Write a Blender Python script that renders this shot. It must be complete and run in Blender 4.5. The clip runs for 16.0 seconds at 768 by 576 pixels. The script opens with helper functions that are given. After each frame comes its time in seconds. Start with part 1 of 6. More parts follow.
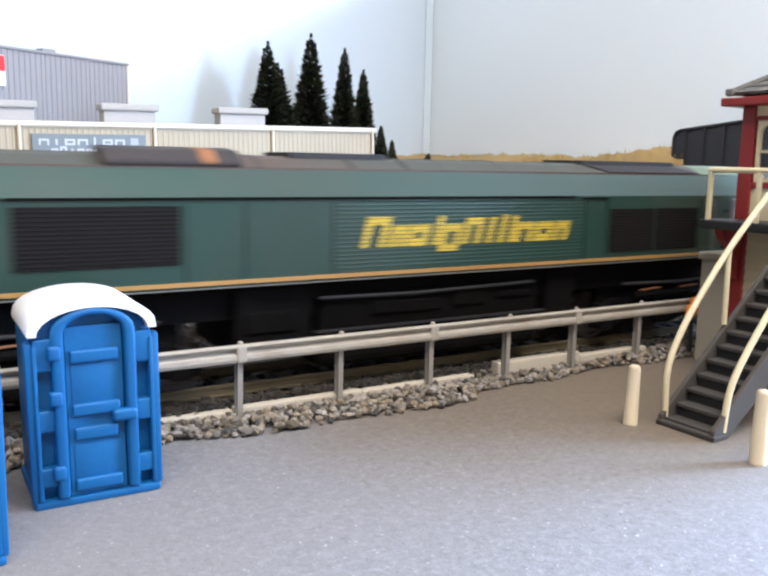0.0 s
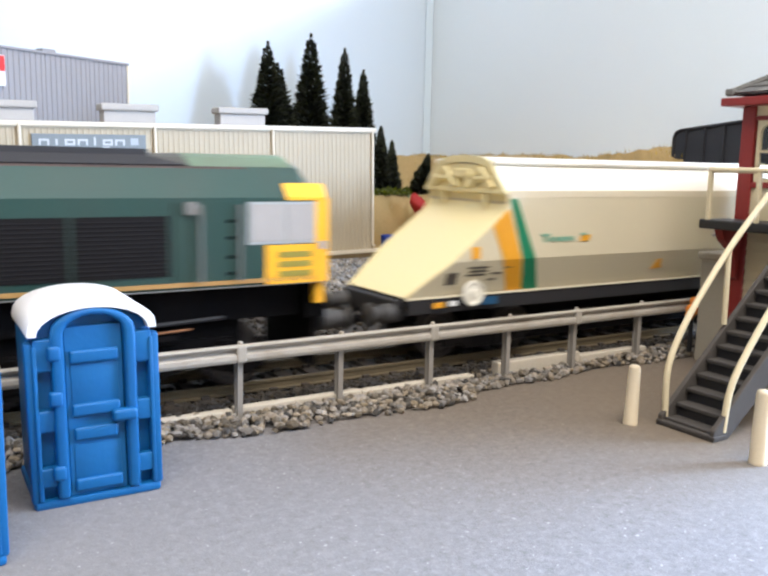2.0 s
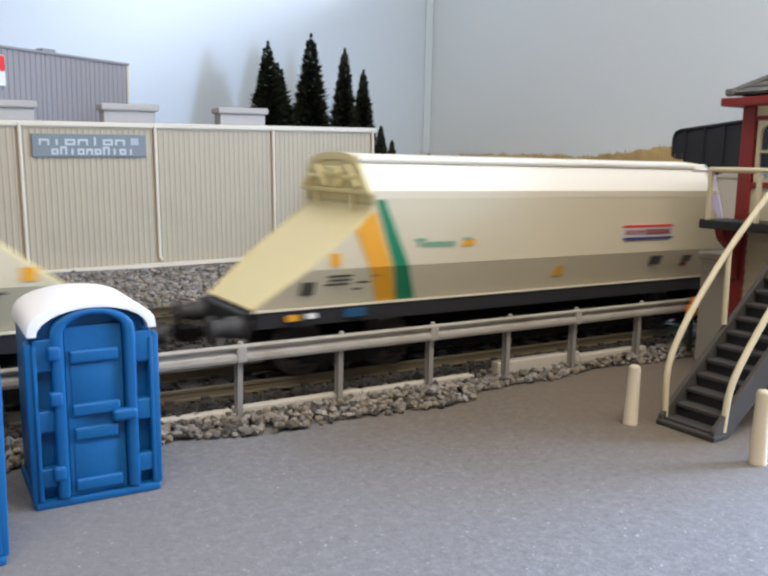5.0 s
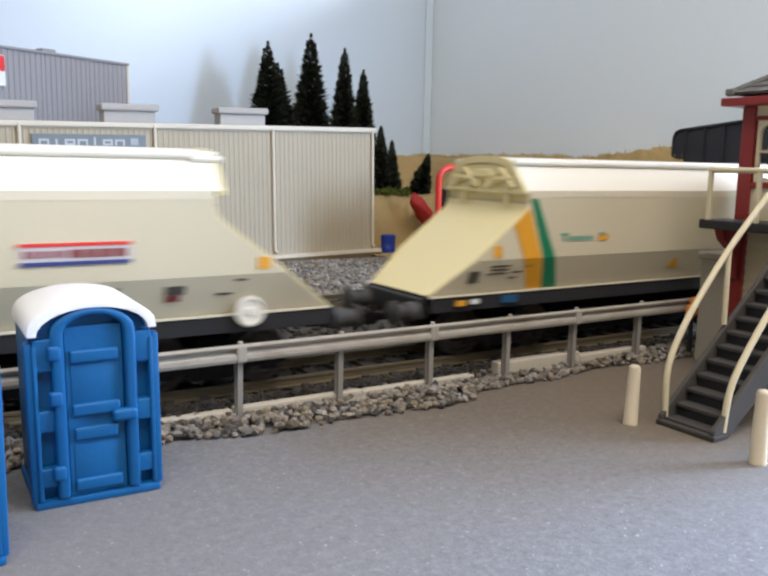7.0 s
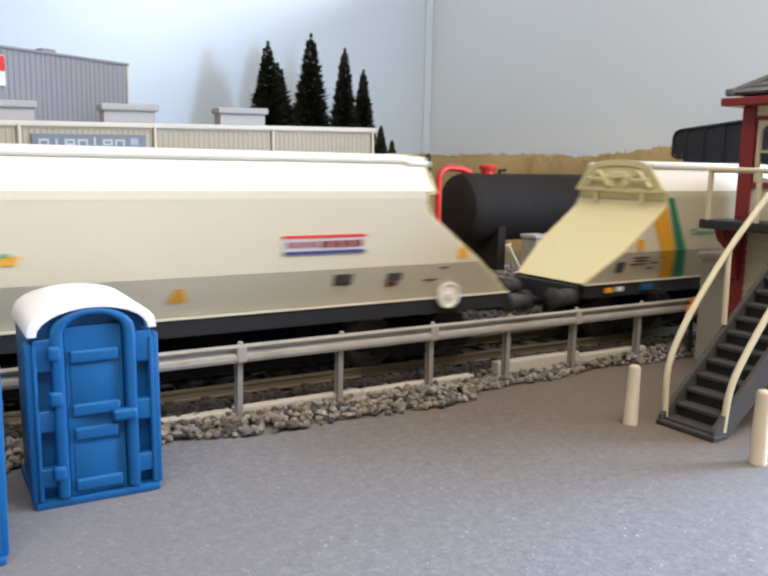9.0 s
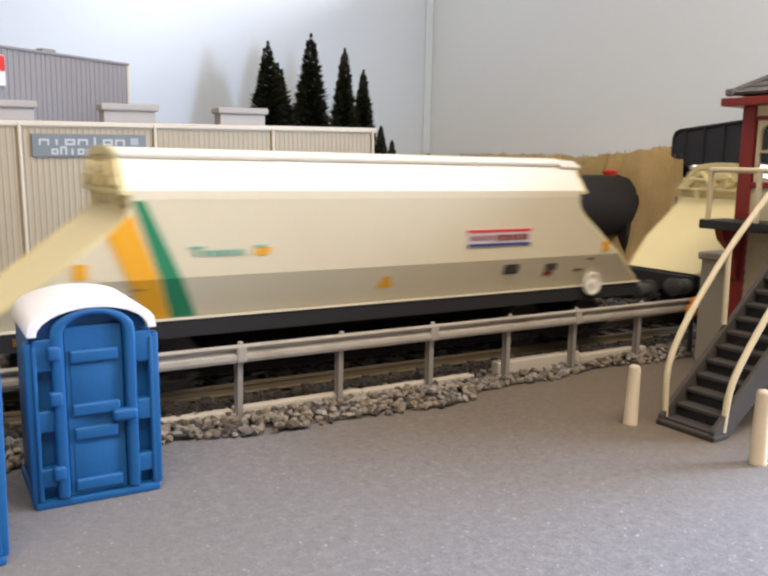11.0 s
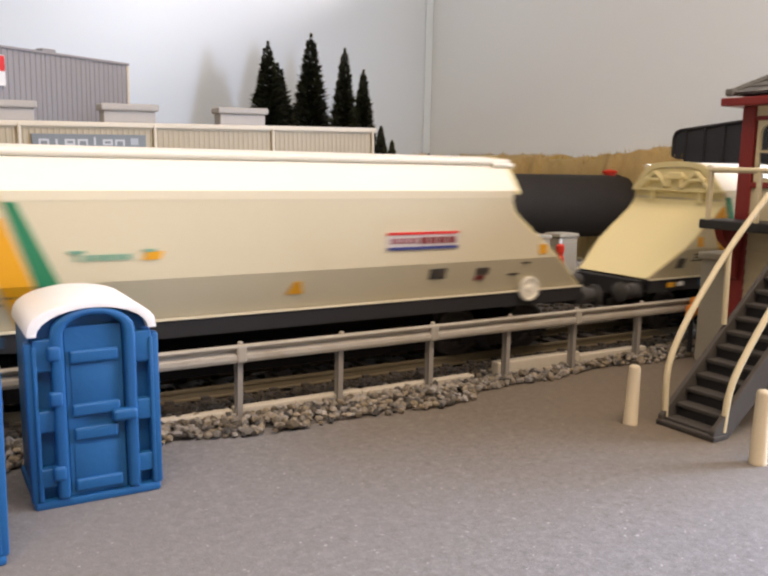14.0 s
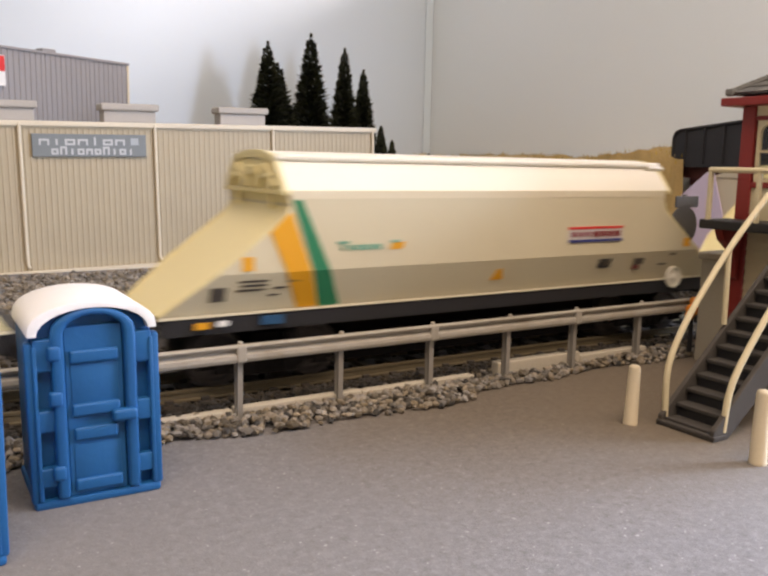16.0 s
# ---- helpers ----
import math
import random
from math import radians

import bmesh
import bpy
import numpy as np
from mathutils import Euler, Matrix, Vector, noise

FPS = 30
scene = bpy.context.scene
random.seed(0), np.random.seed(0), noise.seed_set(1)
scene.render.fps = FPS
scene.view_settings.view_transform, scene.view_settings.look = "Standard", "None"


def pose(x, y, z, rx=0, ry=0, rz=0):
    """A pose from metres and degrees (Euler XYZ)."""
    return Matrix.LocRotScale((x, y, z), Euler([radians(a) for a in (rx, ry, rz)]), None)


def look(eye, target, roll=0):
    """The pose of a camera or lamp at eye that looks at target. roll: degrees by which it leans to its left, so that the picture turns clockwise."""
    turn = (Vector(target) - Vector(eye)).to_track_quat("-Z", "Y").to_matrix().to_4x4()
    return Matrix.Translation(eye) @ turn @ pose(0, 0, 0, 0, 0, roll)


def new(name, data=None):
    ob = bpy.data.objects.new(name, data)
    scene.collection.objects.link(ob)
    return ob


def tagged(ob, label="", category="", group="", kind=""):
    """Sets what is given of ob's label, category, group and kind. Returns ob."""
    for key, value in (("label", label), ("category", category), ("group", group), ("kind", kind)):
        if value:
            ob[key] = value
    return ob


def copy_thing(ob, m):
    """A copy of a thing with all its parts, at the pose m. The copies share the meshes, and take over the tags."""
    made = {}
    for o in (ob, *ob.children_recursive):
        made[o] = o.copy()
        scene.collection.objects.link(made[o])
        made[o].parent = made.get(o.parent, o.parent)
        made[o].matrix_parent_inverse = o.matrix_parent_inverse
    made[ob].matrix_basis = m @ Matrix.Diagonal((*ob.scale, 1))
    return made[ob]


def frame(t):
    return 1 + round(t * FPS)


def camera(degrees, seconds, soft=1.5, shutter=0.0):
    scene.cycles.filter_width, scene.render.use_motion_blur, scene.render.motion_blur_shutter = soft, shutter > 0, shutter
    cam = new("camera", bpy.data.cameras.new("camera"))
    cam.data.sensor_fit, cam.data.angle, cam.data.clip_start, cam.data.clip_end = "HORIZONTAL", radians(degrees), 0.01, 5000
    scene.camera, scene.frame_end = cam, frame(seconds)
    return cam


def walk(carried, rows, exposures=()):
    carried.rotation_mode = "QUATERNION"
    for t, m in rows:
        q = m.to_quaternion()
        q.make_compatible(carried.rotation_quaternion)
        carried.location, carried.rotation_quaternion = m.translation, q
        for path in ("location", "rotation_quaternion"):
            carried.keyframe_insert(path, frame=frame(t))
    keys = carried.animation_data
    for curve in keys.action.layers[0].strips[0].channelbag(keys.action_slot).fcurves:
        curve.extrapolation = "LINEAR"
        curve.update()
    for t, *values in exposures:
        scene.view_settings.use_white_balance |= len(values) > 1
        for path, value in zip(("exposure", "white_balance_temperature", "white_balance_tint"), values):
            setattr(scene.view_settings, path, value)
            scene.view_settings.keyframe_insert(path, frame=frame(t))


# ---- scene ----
# Model railway at 1:76. Lengths below are in millimetres; part() and pos() turn them into metres.
MM = 0.001

# ---- camera ----
cam = camera(50.2, 16.0, soft=2.5, shutter=0.9)
EYE = Vector((0.0, -0.1623, 0.0548))
YAW, TILT, LEAN = radians(31.77), radians(8.612), 1.169
AHEAD = Vector((math.cos(TILT) * math.sin(YAW), math.cos(TILT) * math.cos(YAW), -math.sin(TILT)))
STAND = look(EYE, EYE + AHEAD, LEAN)
EXPOSURES = [(0.0, 0.46, 6000, 16), (1.0, 0.46, 6000, 16), (2.0, 0.40, 6050, 15), (3.0, -0.19, 6050, 15), (4.0, -0.21, 6050, 15), (6.5, -0.20, 6070, 15), (8.0, -0.20, 6050, 15), (9.2, -0.10, 6220, 16), (11.3, -0.13, 6900, 20), (13.0, -0.07, 7320, 23), (14.0, -0.25, 7330, 23), (16.0, -0.29, 7400, 23)]
walk(cam, [(0.0, STAND), (16.0, STAND)], EXPOSURES)

# ---- world, sun, window light ----
world = bpy.data.worlds.new("world")
scene.world = world
world.use_nodes = True
wn = world.node_tree
sky = wn.nodes.new("ShaderNodeTexSky")
sky.sky_type, sky.sun_disc = "NISHITA", False
SUN_WAY = Vector((-1.0, 4.0, -0.39)).normalized()
sky.sun_elevation = math.asin(-SUN_WAY.z)
sky.sun_rotation = math.atan2(-SUN_WAY.x, -SUN_WAY.y)
wn.links.new(sky.outputs[0], wn.nodes["Background"].inputs[0])
wn.nodes["Background"].inputs[1].default_value = 0.15
sun = new("sun", bpy.data.lights.new("sun", "SUN"))
sun.data.energy, sun.data.angle, sun.data.color = 1.7, radians(4.5), (0.92, 0.96, 1.0)
sun.matrix_world = look((2, -9, 2), Vector((2, -9, 2)) + SUN_WAY)
WIN = (-980.0, 110.0, 215.0, 610.0)    # window in the right-hand wall: y from, y to, sill, head

LOW_WIN = (-235.0, -85.0, 62.0, 203.0)  # small low window beside the signal box


def window_light(name, width, height, watts, color, eye, target):
    lamp = new(name, bpy.data.lights.new(name, "AREA"))
    lamp.data.shape, lamp.data.size, lamp.data.size_y = "RECTANGLE", width, height
    lamp.data.energy, lamp.data.color = watts, color
    lamp.matrix_world = look(eye, target)


SKYLIGHT = (-380.0, 290.0, -510.0, -230.0)     # roof window above the front of the layout: x from, x to, y from, y to
window_light("end_window_light", 0.59, 0.37, 1.2, (0.95, 0.97, 1.0), (0.402, -0.215, 0.4125), (-0.6, -0.215, 0.4125))
window_light("low_window_light", 0.135, 0.125, 4.7, (0.54, 0.73, 1.0), (0.402, -0.16, 0.132), (-0.6, -0.16, 0.132))
window_light("skylight_light", 0.65, 0.26, 6.9, (1.0, 0.935, 0.82), (-0.045, -0.37, 0.639), (-0.045, -0.36999, -0.5))


# ---- materials ----
def mat(name, color, rough=0.6, metal=0.0, var=0.12, scale=200.0, fine=1500.0, bump=0.15, dirt=None, dirt_amount=0.35, spec=0.4, obj_var=0.0):
    """Paint, plastic or mineral with grain at two scales. scale, fine: noise cells per metre."""
    m = bpy.data.materials.new(name)
    m.use_nodes = True
    nt = m.node_tree
    n, l = nt.nodes, nt.links
    bsdf = n["Principled BSDF"]
    bsdf.inputs["Roughness"].default_value = rough
    bsdf.inputs["Metallic"].default_value = metal
    bsdf.inputs["Specular IOR Level"].default_value = spec
    tc = n.new("ShaderNodeTexCoord")
    big, small = n.new("ShaderNodeTexNoise"), n.new("ShaderNodeTexNoise")
    for node, s, d in ((big, scale, 4.0), (small, fine, 2.0)):
        node.inputs["Scale"].default_value = s
        node.inputs["Detail"].default_value = d
        l.new(tc.outputs["Object"], node.inputs["Vector"])
    mix = n.new("ShaderNodeMix")
    mix.data_type = "RGBA"
    lo = [max(0.0, c * (1 - var)) for c in color]
    hi = [min(1.0, c * (1 + var)) for c in color]
    mix.inputs[6].default_value, mix.inputs[7].default_value = (*lo, 1), (*hi, 1)
    add = n.new("ShaderNodeMath")
    add.operation = "MULTIPLY_ADD"
    add.inputs[1].default_value = 0.5
    l.new(small.outputs["Fac"], add.inputs[0])
    half = n.new("ShaderNodeMath")
    half.operation = "MULTIPLY"
    half.inputs[1].default_value = 0.5
    l.new(big.outputs["Fac"], half.inputs[0])
    l.new(half.outputs[0], add.inputs[2])
    l.new(add.outputs[0], mix.inputs[0])
    col = mix.outputs[2]
    if dirt:
        ramp = n.new("ShaderNodeMapRange")
        ramp.inputs[1].default_value, ramp.inputs[2].default_value = 0.48, 0.72
        ramp.inputs[4].default_value = dirt_amount
        l.new(big.outputs["Fac"], ramp.inputs[0])
        dm = n.new("ShaderNodeMix")
        dm.data_type = "RGBA"
        dm.inputs[7].default_value = (*dirt, 1)
        l.new(ramp.outputs[0], dm.inputs[0])
        l.new(col, dm.inputs[6])
        col = dm.outputs[2]
    if obj_var:
        info = n.new("ShaderNodeObjectInfo")
        geo = n.new("ShaderNodeNewGeometry")
        addr = n.new("ShaderNodeMath")
        l.new(info.outputs["Random"], addr.inputs[0])
        l.new(geo.outputs["Random Per Island"], addr.inputs[1])
        frac = n.new("ShaderNodeMath")
        frac.operation = "FRACT"
        l.new(addr.outputs[0], frac.inputs[0])
        mr = n.new("ShaderNodeMapRange")
        mr.inputs[3].default_value, mr.inputs[4].default_value = 1 - obj_var, 1 + obj_var
        l.new(frac.outputs[0], mr.inputs[0])
        hsv = n.new("ShaderNodeHueSaturation")
        hue = n.new("ShaderNodeMapRange")
        hue.inputs[3].default_value, hue.inputs[4].default_value = 0.6, 1.9
        wob = n.new("ShaderNodeMath")
        wob.operation = "PINGPONG"
        wob.inputs[1].default_value = 0.21
        l.new(frac.outputs[0], wob.inputs[0])
        hue.inputs[2].default_value = 0.21
        l.new(wob.outputs[0], hue.inputs[0])
        l.new(hue.outputs[0], hsv.inputs["Saturation"])
        l.new(mr.outputs[0], hsv.inputs["Value"])
        l.new(col, hsv.inputs["Color"])
        col = hsv.outputs[0]
    l.new(col, bsdf.inputs["Base Color"])
    if bump:
        b = n.new("ShaderNodeBump")
        b.inputs["Strength"].default_value = bump
        b.inputs["Distance"].default_value = 0.0003
        l.new(add.outputs[0], b.inputs["Height"])
        l.new(b.outputs[0], bsdf.inputs["Normal"])
    return m


def glass_mat(name, tint, rough=0.05):
    m = bpy.data.materials.new(name)
    m.use_nodes = True
    b = m.node_tree.nodes["Principled BSDF"]
    b.inputs["Base Color"].default_value = (*tint, 1)
    b.inputs["Roughness"].default_value = rough
    b.inputs["Transmission Weight"].default_value = 1.0
    b.inputs["IOR"].default_value = 1.2
    return m


def tarmac_mat():
    """Fine emery-like road surface with pale and dark specks."""
    m = mat("tarmac", (0.176, 0.170, 0.172), 0.85, var=0.35, scale=900, fine=3200, bump=0.5, spec=0.3)
    nt = m.node_tree
    n, l = nt.nodes, nt.links
    bsdf = n["Principled BSDF"]
    base = bsdf.inputs["Base Color"].links[0].from_socket
    tc = n.new("ShaderNodeTexCoord")
    col = base
    for s, lo, hi, c, amount in ((2300, 0.60, 0.70, (0.36, 0.35, 0.34), 0.3), (1700, 0.58, 0.70, (0.09, 0.084, 0.078), 0.32), (1100, 0.70, 0.76, (0.55, 0.54, 0.52), 0.55), (420, 0.50, 0.75, (0.27, 0.265, 0.265), 0.35), (800, 0.54, 0.72, (0.30, 0.295, 0.295), 0.3), (600, 0.54, 0.72, (0.10, 0.094, 0.088), 0.35), (9, 0.45, 0.75, (0.19, 0.172, 0.15), 0.6)):
        t = n.new("ShaderNodeTexNoise")
        t.inputs["Scale"].default_value = s
        t.inputs["Detail"].default_value = 1.0
        l.new(tc.outputs["Object"], t.inputs["Vector"])
        r = n.new("ShaderNodeMapRange")
        r.inputs[1].default_value, r.inputs[2].default_value, r.inputs[4].default_value = lo, hi, amount
        l.new(t.outputs["Fac"], r.inputs[0])
        x = n.new("ShaderNodeMix")
        x.data_type = "RGBA"
        x.inputs[7].default_value = (*c, 1)
        l.new(r.outputs[0], x.inputs[0])
        l.new(col, x.inputs[6])
        col = x.outputs[2]
    # signal box shade painted as a brown tint, multiplied into the tarmac colour
    mp = n.new("ShaderNodeMapping")
    mp.vector_type = "TEXTURE"
    mp.inputs["Location"].default_value = (0.190, -0.010, 0.0)
    mp.inputs["Scale"].default_value = (0.125, 0.075, 1.0)
    l.new(tc.outputs["Object"], mp.inputs["Vector"])
    ln = n.new("ShaderNodeVectorMath")
    ln.operation = "LENGTH"
    l.new(mp.outputs[0], ln.inputs[0])
    ns = n.new("ShaderNodeTexNoise")
    ns.inputs["Scale"].default_value, ns.inputs["Detail"].default_value = 22, 3.0
    l.new(tc.outputs["Object"], ns.inputs["Vector"])
    sm = n.new("ShaderNodeMath")
    sm.operation = "MULTIPLY_ADD"
    sm.inputs[1].default_value = 0.45
    l.new(ns.outputs["Fac"], sm.inputs[0])
    l.new(ln.outputs["Value"], sm.inputs[2])
    fade = n.new("ShaderNodeMapRange")
    fade.interpolation_type = "SMOOTHSTEP"
    fade.inputs[1].default_value, fade.inputs[2].default_value = 0.80, 1.55
    fade.inputs[3].default_value, fade.inputs[4].default_value = 1.0, 0.0
    l.new(sm.outputs[0], fade.inputs[0])
    box_shade = n.new("ShaderNodeMix")
    box_shade.data_type, box_shade.blend_type = "RGBA", "MULTIPLY"
    box_shade.inputs[7].default_value = (0.80, 0.67, 0.51, 1)
    l.new(fade.outputs[0], box_shade.inputs[0])
    l.new(col, box_shade.inputs[6])
    l.new(box_shade.outputs[2], bsdf.inputs["Base Color"])
    return m


TARMAC = tarmac_mat()
WALL = mat("pale_blue_wall_paint", (0.67, 0.75, 0.815), 0.8, var=0.02, scale=8, fine=900, bump=0.05)
WALL_END = mat("pale_end_wall_paint", (0.87, 0.92, 0.93), 0.8, var=0.02, scale=8, fine=900, bump=0.05)
WALL_TRIM = mat("pale_strip_paint", (0.72, 0.81, 0.87), 0.6, var=0.02, scale=8, fine=900, bump=0.05)
ROOM = mat("white_room_paint", (0.79, 0.74, 0.65), 0.85, var=0.03, scale=6, fine=500, bump=0.05)
CARPET = mat("brown_carpet", (0.18, 0.13, 0.09), 0.95, var=0.3, scale=40, fine=900, bump=0.5)
SAND = mat("sandy_scenic_bank", (0.40, 0.27, 0.11), 0.95, var=0.35, scale=70, fine=900, bump=0.8, dirt=(0.20, 0.17, 0.06))
BALLAST_BED = mat("dirty_ballast_bed", (0.16, 0.145, 0.125), 0.95, var=0.5, scale=150, fine=900, bump=1.0)
# near-black bed colour carries the shade under and behind the train
BED_DARK = mat("shade_dark_bed", (0.050, 0.044, 0.038), 0.95, var=0.5, scale=150, fine=900, bump=1.0)
STONE = mat("grey_stone_chips", (0.175, 0.153, 0.125), 0.8, var=0.3, scale=400, fine=2500, bump=0.3, obj_var=0.8)
# stone chips darkened in colour for the same shade
STONE_DARK = mat("shade_dark_stone", (0.040, 0.034, 0.027), 0.85, var=0.25, scale=400, fine=2500, bump=0.3, obj_var=0.6)
STONE_FAR = mat("pale_grey_ballast", (0.215, 0.19, 0.16), 0.85, var=0.25, scale=300, fine=2000, bump=0.3, obj_var=0.5)
RAIL = mat("rusty_rail", (0.12, 0.092, 0.052), 0.65, 0.15, var=0.25, scale=120, fine=900, bump=0.2)
SLEEPER = mat("dark_sleeper", (0.045, 0.038, 0.032), 0.8, var=0.35, scale=250, fine=1500, bump=0.4, obj_var=0.25)
TROUGH = mat("pale_concrete_trough", (0.50, 0.44, 0.34), 0.85, var=0.2, scale=150, fine=1500, bump=0.3, dirt=(0.3, 0.27, 0.2))
ARMCO = mat("grey_barrier_plastic", (0.36, 0.32, 0.26), 0.5, 0.0, var=0.16, scale=120, fine=1400, bump=0.15, dirt=(0.20, 0.16, 0.11), dirt_amount=0.5)
ARMCO_POST = mat("grey_post", (0.26, 0.235, 0.20), 0.55, 0.0, var=0.12, scale=150, fine=1400, bump=0.15)
LOO_BLUE = mat("blue_moulded_plastic", (0.004, 0.096, 0.26), 0.5, var=0.12, scale=120, fine=900, bump=0.35, dirt=(0.008, 0.07, 0.23), spec=0.35)
LOO_WHITE = mat("white_moulded_plastic", (0.82, 0.80, 0.79), 0.4, var=0.03, scale=120, fine=900, bump=0.3)
CREAM_PAINT = mat("cream_paint", (0.64, 0.54, 0.34), 0.5, var=0.06, scale=180, fine=1500, bump=0.3)
BOLLARD = mat("buff_plastic", (0.55, 0.455, 0.31), 0.55, var=0.08, scale=180, fine=1500, bump=0.3)
STAIR_GREY = mat("dark_grey_stair_plastic", (0.052, 0.045, 0.038), 0.75, var=0.2, scale=180, fine=1500, bump=0.3)
STAIR_EDGE = mat("grey_stringer_plastic", (0.060, 0.051, 0.042), 0.75, var=0.15, scale=180, fine=1500, bump=0.3)
RED_PAINT = mat("dark_red_paint", (0.24, 0.022, 0.018), 0.5, var=0.15, scale=180, fine=1500, bump=0.3)
BLACK_PAINT = mat("black_paint", (0.018, 0.017, 0.017), 0.5, var=0.25, scale=180, fine=1500, bump=0.3)
SLATE = mat("grey_slate", (0.15, 0.145, 0.135), 0.75, var=0.3, scale=250, fine=1500, bump=0.4, obj_var=0.25)
CABINET = mat("stone_grey_cabinet_paint", (0.36, 0.32, 0.245), 0.6, var=0.1, scale=150, fine=1500, bump=0.3)
SHED_WALL = mat("grey_beige_cladding", (0.445, 0.372, 0.255), 0.55, var=0.08, scale=60, fine=900, bump=0.15, dirt=(0.36, 0.30, 0.21), dirt_amount=0.3)
SHED_TRIM = mat("cream_shed_trim", (0.68, 0.60, 0.46), 0.5, var=0.06, scale=120, fine=1200, bump=0.2)
SHED_ROOF = mat("shed_roof_sheet", (0.42, 0.385, 0.34), 0.6, var=0.12, scale=80, fine=900, bump=0.2)
HALL_WALL = mat("grey_hall_cladding", (0.30, 0.285, 0.285), 0.55, var=0.08, scale=60, fine=900, bump=0.15)
SIGN_GREY = mat("blue_grey_sign_board", (0.19, 0.212, 0.215), 0.5, var=0.06, scale=120, fine=1200, bump=0.1)
SIGN_LETTER = mat("pale_sign_lettering", (0.52, 0.53, 0.53), 0.5, var=0.05, bump=0.05)
SIGN_WHITE = mat("white_sign_paint", (0.80, 0.80, 0.78), 0.5, var=0.03, scale=120, fine=1200, bump=0.1)
SIGN_RED = mat("red_sign_paint", (0.70, 0.03, 0.025), 0.5, var=0.06, scale=120, fine=1200, bump=0.1)
SIGN_DULL = mat("dulled_white_panel", (0.55, 0.50, 0.47), 0.5, var=0.1, bump=0.0)
SIGN_FADED = mat("faded_red_lettering", (0.30, 0.12, 0.13), 0.5, var=0.08, bump=0.0)
SIGN_BROWN = mat("dark_red_lettering", (0.20, 0.03, 0.03), 0.5, var=0.08, bump=0.0)
SIGN_BLUE = mat("navy_sign_paint", (0.04, 0.05, 0.18), 0.5, var=0.06, scale=120, fine=1200, bump=0.1)
NEEDLES = mat("dark_conifer_needles", (0.030, 0.031, 0.018), 0.85, var=0.4, scale=150, fine=1200, bump=0.0, obj_var=0.5, spec=0.2)
STRAW = mat("dry_grass_straw", (0.42, 0.32, 0.14), 0.9, var=0.3, scale=200, fine=1200, bump=0.0, obj_var=0.4, spec=0.1)
BARK = mat("brown_bark", (0.06, 0.04, 0.025), 0.9, var=0.3, scale=300, fine=1500, bump=0.5)
SHRUB = mat("olive_green_scatter", (0.10, 0.11, 0.025), 0.9, var=0.4, scale=200, fine=1200, bump=0.0, obj_var=0.4, spec=0.2)
TANK = mat("matt_black_tank", (0.021, 0.016, 0.0115), 0.75, var=0.3, scale=60, fine=900, bump=0.15, spec=0.2)
RED_PIPE = mat("bright_red_plastic", (0.62, 0.035, 0.015), 0.4, var=0.10, scale=120, fine=1200, bump=0.2)
BLUE_DRUM = mat("blue_drum_paint", (0.02, 0.05, 0.30), 0.45, var=0.1, scale=120, fine=1200, bump=0.2)
TIMBER = mat("pale_timber", (0.50, 0.42, 0.30), 0.7, var=0.2, scale=200, fine=1500, bump=0.3, obj_var=0.2)
GIRDER = mat("black_girder_paint", (0.030, 0.029, 0.032), 0.5, var=0.2, scale=80, fine=900, bump=0.2)
BRICK = mat("maroon_brick_paper", (0.15, 0.05, 0.045), 0.8, var=0.35, scale=200, fine=1200, bump=0.4)
# lit tone of the end wall under the bridge, as a colour
LILAC = mat("pale_lilac_lit_wall", (0.72, 0.62, 0.80), 0.8, var=0.04, bump=0.05)
ORANGE = mat("orange_plastic", (0.75, 0.24, 0.02), 0.5, var=0.1, scale=120, fine=1200, bump=0.2)
DISC_GREY = mat("grey_metal_disc", (0.065, 0.058, 0.05), 0.65, var=0.15, scale=120, fine=1200, bump=0.2)
# wagons
HOPPER = mat("stone_cream_wagon_paint", (0.60, 0.525, 0.355), 0.42, var=0.04, scale=50, fine=1200, bump=0.08, dirt=(0.50, 0.42, 0.27), dirt_amount=0.2)
HOPPER_END = mat("cream_wagon_end_paint", (0.72, 0.615, 0.325), 0.5, var=0.05, scale=50, fine=1200, bump=0.1)
HOPPER_TOP = mat("white_wagon_roof_paint", (0.74, 0.69, 0.57), 0.45, var=0.04, scale=50, fine=1200, bump=0.08)
SHOULDER_PAINT = mat("cream_shoulder_paint", (0.68, 0.60, 0.43), 0.45, var=0.04, scale=50, fine=1200, bump=0.08)
SOLEBAR = mat("dark_grey_solebar", (0.024, 0.023, 0.024), 0.6, var=0.2, scale=80, fine=1200, bump=0.15, dirt=(0.028, 0.023, 0.019), spec=0.25)
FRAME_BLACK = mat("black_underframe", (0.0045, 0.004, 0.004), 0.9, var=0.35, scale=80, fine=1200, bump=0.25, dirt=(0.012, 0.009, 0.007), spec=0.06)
BUFFER = mat("grey_buffer_plastic", (0.050, 0.047, 0.044), 0.5, var=0.2, scale=120, fine=1200, bump=0.2)
WHEEL = mat("dark_wheel_metal", (0.07, 0.06, 0.055), 0.45, 0.6, var=0.2, scale=120, fine=1200, bump=0.15)
STRIPE_GREEN = mat("green_stripe_paint", (0.01, 0.19, 0.085), 0.42, var=0.05, scale=60, fine=1200, bump=0.05)
STRIPE_ORANGE = mat("amber_stripe_paint", (0.72, 0.33, 0.015), 0.42, var=0.05, scale=60, fine=1200, bump=0.05)
